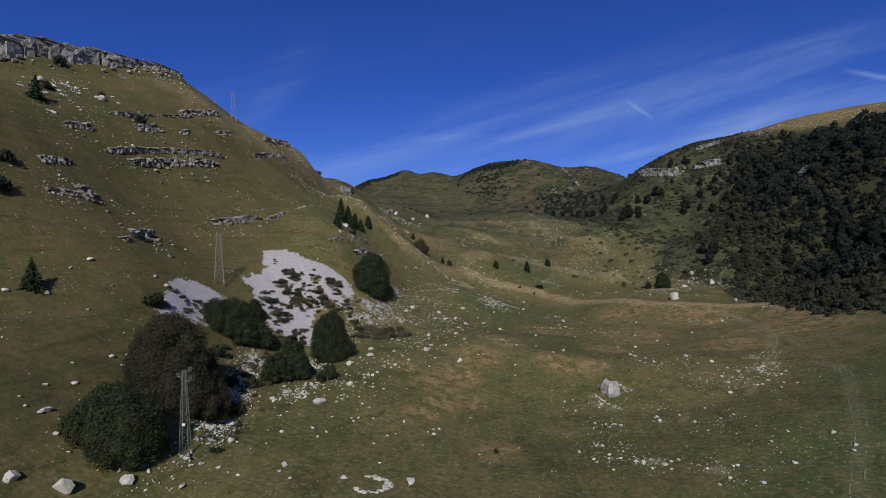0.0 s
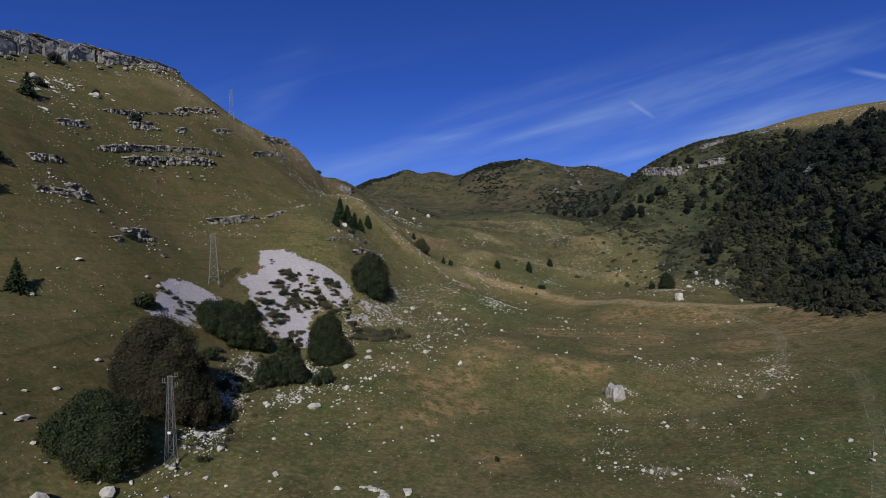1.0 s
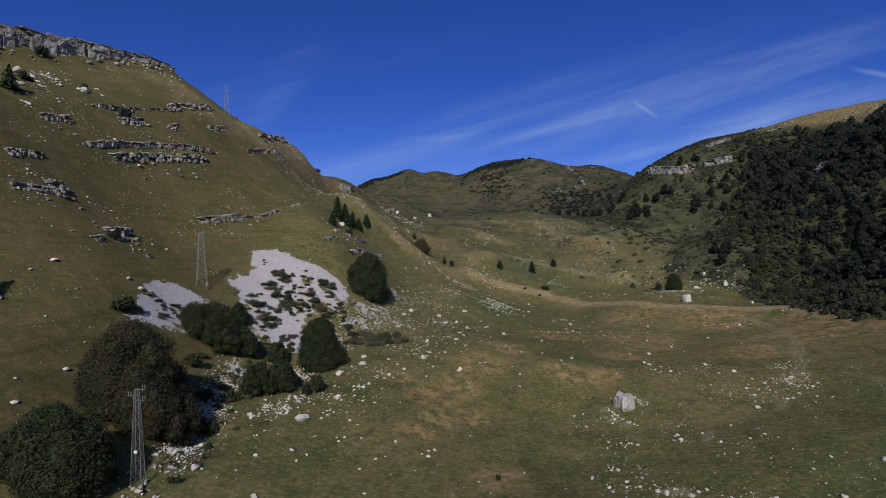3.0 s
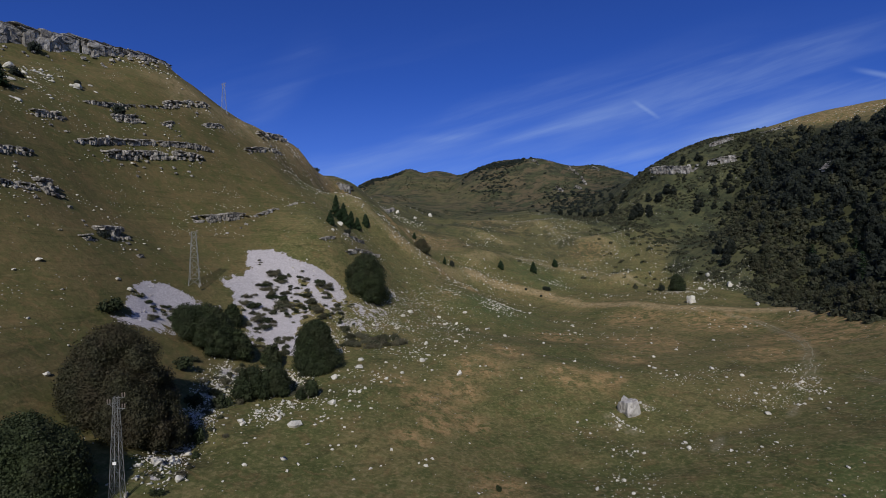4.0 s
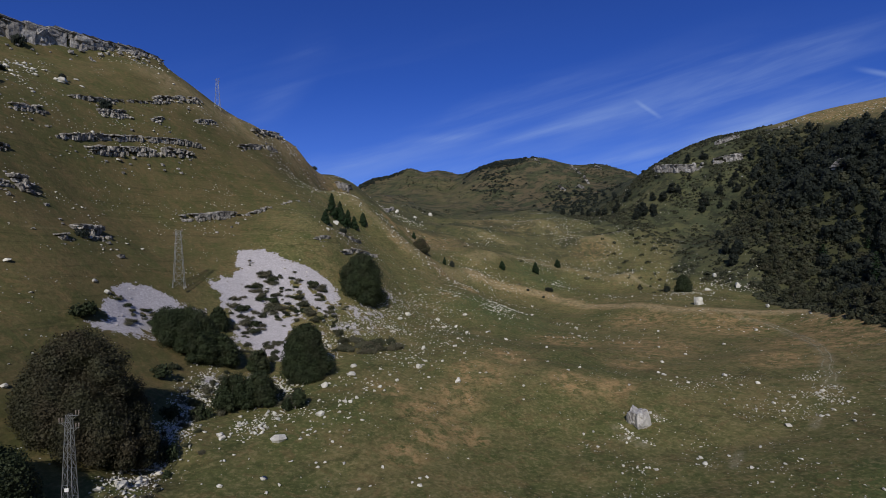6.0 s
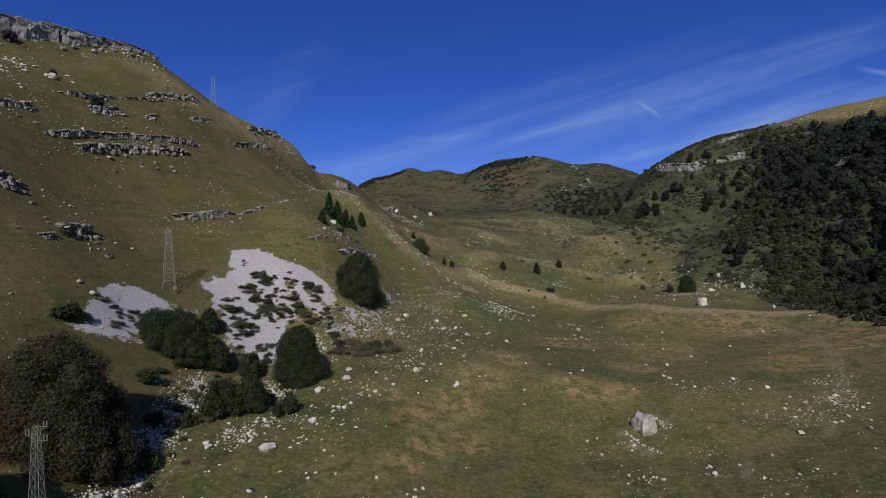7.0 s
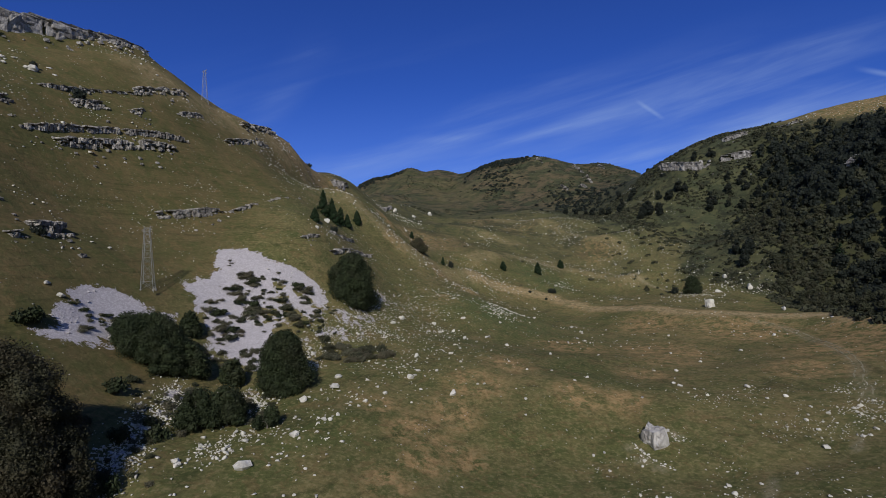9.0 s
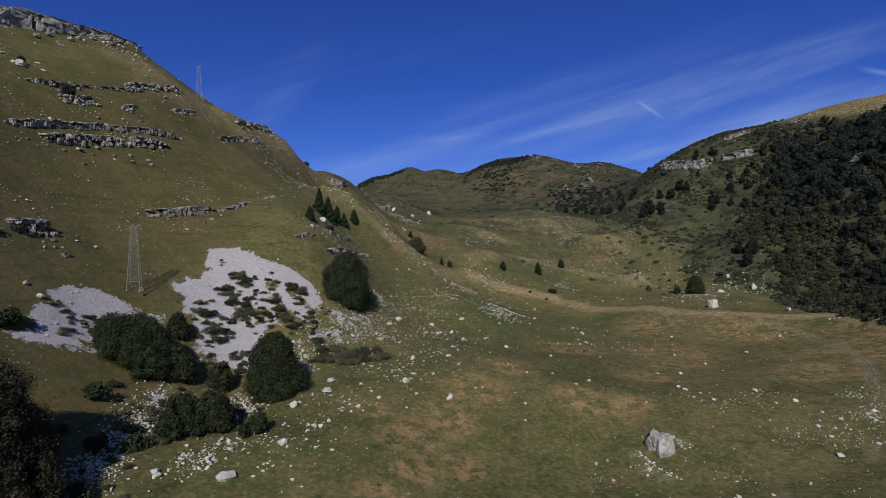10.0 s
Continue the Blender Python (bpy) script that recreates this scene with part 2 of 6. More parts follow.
def metal_material(name, color, rust):
    s = Shader(name, 0.55, 0.4)
    s.out.inputs["Metallic"].default_value = 0.55
    return s.done(s.mix(s.span(s.noise(2.5, 5), 0.5, 0.72, 0, 0.6), color, rust))


def plain_material(name, a, b, scale, roughness=0.8):
    s = Shader(name, roughness, 0.3)
    n = s.noise(scale, 5, 0.6)
    return s.done(s.mix(n, a, b), n, 0.3, 0.02)


pasture = ground_material()
limestone = rock_material("limestone", (0.53, 0.495, 0.47), (0.20, 0.187, 0.178), 0.7, 0.3, 0.6)
cliff_stone = rock_material("weathered_limestone", (0.50, 0.475, 0.47), (0.22, 0.206, 0.20), 0.7, 0.3, 0.3)
pale_stone = rock_material("pale_limestone", (0.76, 0.73, 0.68), (0.54, 0.515, 0.475), 0.12, 0.15, 0.0, 0.5, 0.15)
boulder_stone = rock_material("grey_white_limestone", (0.60, 0.575, 0.565), (0.34, 0.32, 0.31), 0.35, 0.2, 0.06)
scree_stone = rock_material("scree_limestone", (0.57, 0.54, 0.57), (0.42, 0.395, 0.42), 0.1, 0.1)
worn_grass = plain_material("worn_pale_grass", (0.20, 0.185, 0.105), (0.36, 0.32, 0.22), 1.6, 0.95)
track_dirt = plain_material("trodden_stony_earth", (0.19, 0.168, 0.092), (0.34, 0.30, 0.20), 1.6, 0.95)
beech_leaf = leaf_material("beech_leaves", (0.042, 0.042, 0.027), (0.090, 0.090, 0.050), (0.098, 0.074, 0.050), 0.65, 0.3, 0.65, 0.55)
green_leaf = leaf_material("broadleaf_leaves", (0.027, 0.038, 0.020), (0.066, 0.086, 0.040), (0.060, 0.062, 0.036), 0.5, 0.3, 0.65, 0.6)
# forest green with its dark tone raised and greyed to stand in for haze
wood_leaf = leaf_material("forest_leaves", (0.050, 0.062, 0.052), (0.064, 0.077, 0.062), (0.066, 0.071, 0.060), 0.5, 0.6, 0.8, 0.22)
grey_leaf = leaf_material("thin_grey_leaves", (0.062, 0.070, 0.044), (0.100, 0.106, 0.066), (0.100, 0.090, 0.060), 0.6, 0.4, 0.5, 0.2)
scrub_leaf = leaf_material("scrub_leaves", (0.130, 0.135, 0.090), (0.235, 0.225, 0.155), (0.210, 0.165, 0.125), 0.5, 0.5)
needle = leaf_material("needles", (0.014, 0.030, 0.014), (0.034, 0.060, 0.026), (0.030, 0.045, 0.022), 0.3, 0.1)
straw = leaf_material("grass_blades", (0.080, 0.088, 0.030), (0.25, 0.20, 0.10), (0.27, 0.18, 0.085), 0.5)
bark = bark_material()
steel = metal_material("galvanised_steel", (0.31, 0.32, 0.33), (0.22, 0.19, 0.17))
porcelain = plain_material("insulator_porcelain", (0.20, 0.16, 0.14), (0.30, 0.26, 0.24), 8, 0.35)
concrete = plain_material("concrete", (0.20, 0.19, 0.175), (0.32, 0.305, 0.28), 3)
white_plate = plain_material("white_enamel", (0.78, 0.78, 0.76), (0.84, 0.84, 0.82), 2, 0.4)


# ---- ground ----
# Valley cross-sections from south to north: each gives the ground's height at the same stations across.
ACROSS = np.array([-900, -420, -200, -140, -105, -80, -58, -38, -18, 5, 40, 80, 120, 165, 215, 300, 480, 900], float)
SECTIONS = []


def section(y, *heights):
    SECTIONS.append((y, heights))


section(-300, 100.6, 100.6, 88.5, 67.9, 44.6, 26.5, 11.4, -0.4, -8.8, -12.2, -8.6, 2.3, 19.2, 41.9, 68.7, 110.3, 163.6, 165.6)
section(-60, 116.8, 116, 98.4, 79.6, 54.3, 34.4, 18.4, 6, -2.7, -6.5, -2.9, 4.6, 18.6, 41.4, 70.4, 110.9, 162.5, 165.7)
section(40, 124.9, 120.9, 106.3, 90.6, 58.1, 35.3, 18.8, 4.1, 0.9, -0.7, -1.6, 4.6, 15.1, 36.4, 69, 111, 155, 166.6)
section(75, 127.7, 125.4, 106.2, 93.1, 64.5, 32.3, 19.4, 7.8, 2.4, -0.6, -0.5, 7.8, 15, 35.1, 68.1, 113.8, 157.8, 165.9)
section(105, 131.1, 129, 107.2, 90.4, 67.9, 42.6, 23.5, 7.8, 6.9, 1.5, -1.1, 5.2, 15.8, 37.6, 67.6, 114.3, 161.2, 168.3)
section(135, 137.2, 129.1, 108.6, 86.1, 73.1, 45.3, 29.1, 17.3, 10.1, 8.6, 2.8, 4.8, 13.2, 35.3, 66.4, 109.7, 155.6, 179.4)
section(170, 143.4, 128.7, 112.4, 100.2, 85, 61.3, 45.1, 40.4, 19.4, 8.6, 3.6, 3.4, 10.2, 32.2, 63, 107.1, 153.7, 189.8)
section(210, 148.4, 130.2, 114.6, 105.3, 104.7, 77.9, 60.6, 44.9, 26.8, 17.4, 4.7, 6.9, 9.3, 15.4, 63.7, 111.3, 156.8, 193.3)
section(245, 150.8, 134, 112.4, 119.1, 100.3, 86.1, 61.8, 57.9, 39.5, 21, 7.4, 9.1, 12.6, 30.5, 77, 119.1, 160, 187.4)
section(280, 151.2, 142.7, 100.4, 93.2, 88.8, 91.1, 60.1, 55.3, 40.4, 33.8, 19.7, 11.1, 18.6, 47.7, 81.9, 123.4, 167.3, 176.9)
section(320, 153.9, 141.6, 98, 89, 77.1, 82.9, 75.1, 58.6, 48.6, 40.6, 33.5, 27.6, 37.2, 38.8, 81.8, 123.6, 160.5, 162.7)
section(370, 158.6, 131.5, 100.4, 87.7, 79.2, 87.9, 73.8, 68.4, 57.7, 52.7, 49.9, 50.2, 54.1, 79.3, 107.7, 133.6, 137.1, 150.8)
section(450, 161, 123.1, 91.6, 81.6, 50, 31.3, 57.3, 74.4, 69.3, 62.6, 64.4, 67.8, 66.8, 96.3, 111.3, 120.6, 118, 134.2)
section(560, 155.6, 143.8, 95.9, 94.7, 89.4, 90.2, 89.3, 89.6, 87.7, 88.2, 85.7, 86.6, 96.1, 102.6, 109.5, 55.3, 115.4, 122.2)
section(680, 149.6, 143.2, 104.3, 84, 106.5, 117.5, 120.6, 122.2, 120.8, 117.5, 138.1, 149.9, 158.5, 148.2, 137.7, 34.1, 120.1, 122.3)
section(800, 141.5, 125.1, 78, 143.4, 157.2, 163.9, 170.9, 165.3, 166.4, 163.7, 160.8, 171.2, 162.2, 134, 86.7, 3.6, 114.6, 121.3)
section(1100, 118.6, 114.1, 38.9, 71.7, 98, 91.5, 99.8, 97.6, 91, 86.6, 68, 74, 59.8, 34, 15.5, 25.7, 116.5, 120.9)
section(1700, 115.6, 115, 93.9, 84.9, 89.2, 79.3, 71.7, 73.7, 83.2, 92.5, 91.6, 93, 92.4, 91.1, 94.8, 98.4, 119.1, 120.2)
ALONG = np.array([s[0] for s in SECTIONS], float)
HEIGHTS = np.array([s[1] for s in SECTIONS], float)


def spline(knots, q):
    """Rows of weights of a natural cubic spline through the knots, at the places q."""
    n, h = len(knots), np.diff(knots)
    A, B, unit = np.zeros((n, n)), np.zeros((n, n)), np.eye(n)
    A[0, 0] = A[-1, -1] = 1
    for i in range(1, n - 1):
        A[i, i - 1:i + 2] = h[i - 1], 2 * (h[i - 1] + h[i]), h[i]
        B[i, i - 1:i + 2] = 6 / h[i - 1], -6 / h[i - 1] - 6 / h[i], 6 / h[i]
    M = np.linalg.solve(A, B)
    q = np.clip(np.asarray(q, float), knots[0], knots[-1])
    i = np.clip(np.searchsorted(knots, q, side="right") - 1, 0, n - 2)
    d = h[i]
    a = (knots[i + 1] - q) / d
    b = 1 - a
    return (a[:, None] * unit[i] + b[:, None] * unit[i + 1]
            + ((a ** 3 - a) * d * d / 6)[:, None] * M[i] + ((b ** 3 - b) * d * d / 6)[:, None] * M[i + 1])


RANDOM = np.random.RandomState(5).rand(256, 256)


def lattice(x, y, size):
    """Smooth noise from -1 to 1 with bumps of about that size, at places x, y (arrays)."""
    x, y = x / size, y / size
    i, j = np.floor(x).astype(int), np.floor(y).astype(int)
    fx, fy = x - i, y - j
    fx, fy = fx * fx * (3 - 2 * fx), fy * fy * (3 - 2 * fy)
    i, j, i1, j1 = i % 256, j % 256, (i + 1) % 256, (j + 1) % 256
    low = RANDOM[i, j] * (1 - fx) + RANDOM[i1, j] * fx
    high = RANDOM[i, j1] * (1 - fx) + RANDOM[i1, j1] * fx
    return 2 * (low * (1 - fy) + high * fy) - 1


def smooth(v, low, high):
    v = np.clip((v - low) / (high - low), 0, 1)
    return v * v * (3 - 2 * v)


def rim(y):
    """Where across the cliff stands that edges the high plateau."""
    return -114.8 + (y - 218) * 0.36


def cliff_height(y):
    return smooth(y, 236, 214) * (4.5 + 4 * np.clip((215 - y) / 30, 0, 1))


DRY_BAND = [(14, 258), (30, 259), (48, 263), (56, 251), (75, 230), (89, 208), (105, 197), (118, 186), (121, 165)]


SPUR = [(-62, 262), (-50, 246), (-41.9, 237.3), (-33.4, 232.6), (-22.5, 234.6), (-10.1, 233.7), (5.5, 250), (14, 258)]
RIDGES = [[(20, 400), (38, 390), (53.7, 380.7), (79.8, 352.4), (102.5, 319)], [(14, 276), (36, 305), (55.8, 307.3), (79.6, 299.3), (97.5, 287.3)], [(-11.7, 368), (4, 349), (21.9, 336.5), (44, 330)]]
CREST = [(-100, 200), (-90, 216), (-82, 232), (-77, 250), (-74, 275), (-72, 300)]


def along(line, x, y):
    """Metres from a line of points."""
    far = np.full(x.shape, 1e9)
    for (ax, ay), (bx, by) in zip(line[:-1], line[1:]):
        t = np.clip(((x - ax) * (bx - ax) + (y - ay) * (by - ay)) / ((bx - ax) ** 2 + (by - ay) ** 2 + 1e-9), 0, 1)
        far = np.minimum(far, np.hypot(x - ax - t * (bx - ax), y - ay - t * (by - ay)))
    return far


KNOLLS = [(18, 344, 46, 17, 4.5), (78, 372, 46, 18, 4.5), (98, 332, 30, 12, 3.0), (-8, 395, 40, 16, 4.0), (62, 300, 26, 10, 1.8), (20, 292, 24, 9, 1.6), (100, 290, 26, 9, 2.0), (50, 410, 40, 14, 4.0), (10, 232, 22, 8, 1.3), (44, 121, 46, 24, 2.3), (206, 405, 42, 45, 4.2), (-36, 79, 9, 8, -2.0)]


def relief(x, y):
    """What lies on the smooth valley: the plateau's cliff, hummocks, hollows and far gullies."""
    far = smooth(y, 300, 700)
    near = 1 - smooth(y, 350, 500)
    z = smooth((rim(y) - x) / 1.06, -1, 1) * cliff_height(y)
    z = z + smooth(x - rim(y), 8, 0.5) * 4.0 * smooth(y, 228, 214) * smooth(x - rim(y), -1.5, 0.5)
    z = z + near * (0.45 * lattice(x, y, 14) + 0.20 * lattice(x + 40, y, 5.5) + 0.07 * lattice(x, y + 90, 2.4))
    z = z + smooth(y, 190, 250) * (1 - far) * (1.1 * lattice(x, y, 30) + 0.7 * lattice(x, y + 70, 12))
    for line in RIDGES:
        z = z + 1.3 * smooth(along(line, x, y), 12, 0.5)
    z = z + 1.6 * smooth(along(SPUR, x, y), 11, 0.5) + 1.6 * smooth(along(CREST[2:5], x, y), 12, 0.5)
    z = z + 0.8 * smooth(along(DRY_BAND, x, y), 13, 2)
    for mx, my, rx, ry, h in KNOLLS:
        z = z + h * smooth(np.hypot((x - mx) / rx, (y - my) / ry), 1, 0)
    z = z + far * (2.6 * lattice(x, y, 60) + 1.4 * lattice(x, y + 31, 24))
    return z


def height(x, y):
    """Height of the ground at places x, y (arrays)."""
    x, y = np.atleast_1d(x).astype(float), np.atleast_1d(y).astype(float)
    return np.einsum("ij,ij->i", spline(ALONG, y) @ HEIGHTS, spline(ACROSS, x)) + relief(x, y)


def place(x, y, sink=0.0):
    """The point of the ground at x, y."""
    return Vector((x, y, float(height(x, y)[0]) - sink))


def stations(*spans):
    out = []
    for start, end, step in spans:
        out += list(np.arange(start, end, step))
    return np.array(out + [spans[-1][1]])


gx = stations((-3000, -900, 150), (-900, -300, 30), (-300, -160, 5), (-160, 170, 0.9), (170, 300, 2.5), (300, 900, 30), (900, 3000, 150))
gy = stations((-1500, -300, 100), (-300, 30, 15), (30, 48, 2), (48, 270, 0.9), (270, 420, 1.8), (420, 900, 5), (900, 1700, 25), (1700, 4500, 200))
wx, wy = spline(ACROSS, gx), spline(ALONG, gy)
X, Y = np.meshgrid(gx, gy)
gz = wy @ HEIGHTS @ wx.T + relief(X, Y)

def sheet(name, X, Y, Z):
    ny, nx = X.shape
    me = bpy.data.meshes.new(name)
    i = np.arange(ny * nx).reshape(ny, nx)
    quads = np.stack([i[:-1, :-1], i[:-1, 1:], i[1:, 1:], i[1:, :-1]], -1).reshape(-1, 4)
    me.from_pydata(np.stack([X, Y, Z], -1).reshape(-1, 3), [], quads)
    me.polygons.foreach_set("use_smooth", np.ones(len(quads), bool))
    return me


def inside(outline, x, y):
    """Metres inside (+) or outside (-) of an outline of points."""
    p = np.array(outline, float)
    q = np.roll(p, -1, 0)
    far, within = np.full(x.shape, 1e9), np.zeros(x.shape, bool)
    for (ax, ay), (bx, by) in zip(p, q):
        t = np.clip(((x - ax) * (bx - ax) + (y - ay) * (by - ay)) / ((bx - ax) ** 2 + (by - ay) ** 2 + 1e-9), 0, 1)
        far = np.minimum(far, np.hypot(x - ax - t * (bx - ax), y - ay - t * (by - ay)))
        within ^= ((ay > y) != (by > y)) & (x < (bx - ax) * (y - ay) / (by - ay + 1e-9) + ax)
    return np.where(within, far, -far)


def blots(spots, x, y):
    v = np.zeros(x.shape)
    for bx, by, r in spots:
        v = np.maximum(v, smooth(np.hypot(x - bx, y - by), r * 1.25, r * 0.35))
    return v


SCREE_SHRUBS = [(-49.0, 146.4, 2.5), (-44.2, 144.2, 4.3), (-41.7, 145.4, 2.2), (-46.0, 139.2, 3.6), (-44.4, 139.0, 3.0), (-42.3, 142.8, 3.1), (-39.9, 142.1, 2.7), (-41.5, 138.2, 5.0), (-39.3, 137.0, 5.0), (-41.2, 134.6, 3.2), (-46.7, 132.2, 4.3), (-41.9, 129.0, 5.0), (-39.9, 129.7, 3.3), (-37.5, 146.2, 3.4), (-35.5, 143.0, 3.9), (-36.8, 138.6, 3.2), (-33.7, 140.2, 4.4), (-32.3, 147.8, 4.3), (-30.8, 145.8, 3.0), (-38.3, 134.8, 2.0), (-28.2, 143.6, 3.6), (-30.8, 139.8, 3.8), (-37.9, 125.8, 2.1), (-36.7, 136.7, 2.0), (-44.4, 129.8, 2.2)]
SCREE_SHRUBS += [(-58.3, 109.1, 2.2), (-56.0, 108.9, 3.0), (-55.2, 112.1, 2.8), (-54.6, 105.8, 2.6), (-54.2, 109.5, 2.4), (-52.6, 110.9, 2.2)]
UPPER_SCREE = [(-53.8, 149.9), (-48.8, 152.9), (-45.3, 152.8), (-42.9, 151.5), (-39.1, 151.8), (-34.7, 152.6), (-31.3, 152.6), (-28.3, 151.4), (-26.6, 147.4), (-26.6, 142.7), (-30.0, 139.2), (-33.8, 135.3), (-35.3, 130.6), (-33.4, 123.3), (-36.1, 122.4), (-40.1, 123.5), (-43.0, 122.5), (-43.5, 126.7), (-46.2, 127.7), (-48.9, 128.7), (-51.0, 131.8), (-54.5, 133.0), (-52.1, 135.5), (-50.9, 139.1), (-51.5, 144.0)]
LOWER_SCREE = [(-57.9, 103.4), (-59.2, 107.2), (-60.0, 112.3), (-59.5, 116.5), (-57.9, 119.7), (-56.3, 119.8), (-53.7, 121.4), (-50.5, 124.0), (-48.2, 120.1), (-49.6, 113.0), (-50.7, 106.7), (-52.5, 102.1), (-54.8, 99.1), (-57.1, 97.7), (-56.5, 99.9), (-56.5, 102.1)]
GULLY = [(-32.6, 70.0), (-33.8, 74.6), (-36.2, 81.2), (-36.3, 85.3), (-37.2, 89.5), (-38.2, 94.3), (-39.3, 98.7), (-39.8, 103.8), (-40.6, 108.8)]
SPILLS = [(-26.4, 135.5, 4.5), (-24.9, 126.3, 3.1), (-21.9, 149.1, 7), (-18.2, 157.1, 6), (-17.5, 172, 8), (-30.7, 115.0, 4.8), (-29.7, 108.4, 3.4), (-40.7, 121.8, 3.1), (-23.6, 142.1, 5.9), (-19.8, 145.5, 6.0), (-36.5, 113, 3.0), (-42.3, 117.9, 3.6), (-41.0, 108.7, 3.2), (-35.6, 120.5, 3.6), (-40.4, 100.6, 3.0), (-37.9, 93.9, 2.8), (-26.7, 104.3, 2.4), (-27.7, 144.8, 5), (-21.2, 142.6, 6), (-19.4, 154.0, 5)]
CART_TRACK = [(100.3, 192.1), (103.9, 184.0), (103.1, 172.6), (99.7, 161.2), (95.4, 149.3), (90.8, 139.8), (87.0, 132.9), (81.4, 125.8), (78.7, 120.6), (74.5, 115.5)]
GRASS_TRACK = [(81, 111), (80, 102), (77.6, 97.3), (70.2, 87), (62.3, 76.2), (56, 68.4), (51, 63), (45, 55)]
FOOTPATHS = [[(60.5, 100.4), (62.4, 102.2), (64.4, 104.4)], [(42.2, 91.2), (44.2, 93.6), (46, 96)], [(112, 262), (106, 276), (96, 292), (84, 308)]]
DRY_SPOTS = [(2.9, 113, 6), (-2.3, 105.3, 6), (7.5, 124, 7), (4.6, 101.3, 4.5), (-9.0, 110.5, 4), (27.0, 121.9, 6), (34.7, 120.3, 5.5), (-5.1, 90.7, 4), (-1, 97, 4), (37.4, 172, 12), (15.8, 137, 7), (72.2, 205, 14), (93.5, 186, 18), (56.7, 155, 9), (79, 137, 10), (100, 150, 20), (62, 168, 16), (118, 168, 16), (-20, 262, 14), (-10, 300, 24), (-70, 300, 25), (-78, 265, 16), (8, 80, 5), (110, 150, 24), (46, 140, 7), (-19.8, 232.8, 6), (-10, 243, 5), (3.7, 317.8, 14), (26, 384, 16), (48.5, 364, 14), (88, 324, 14), (-1, 236, 6), (9, 229, 6), (-25, 250, 6), (2.8, 200, 6)]
BARE_SPOTS = [(31.0, 107.4, 1.0), (31.6, 104.0, 1.1), (33.4, 102.0, 1.2), (38.8, 109.6, 1.3), (30.6, 75.2, 1.6), (37.8, 70.4, 1.5)]
LUSH_SPOTS = [(62, 72, 16), (78, 95, 10), (50, 60, 16), (50, 285, 20), (20, 200, 22)]


def wood_edge(y):
    """Where across the woods begin on the far slope."""
    return np.interp(y, (125, 156, 178, 205, 237, 251, 262, 279, 310, 339, 350, 420), (115, 119, 123, 128, 136, 146, 153, 157, 170, 184, 195, 234))


def wood_top(y):
    """Where across the woods end below the open upper slope."""
    return np.interp(y, (120, 274, 300, 320, 345, 390), (272, 258, 253, 246, 230, 205))


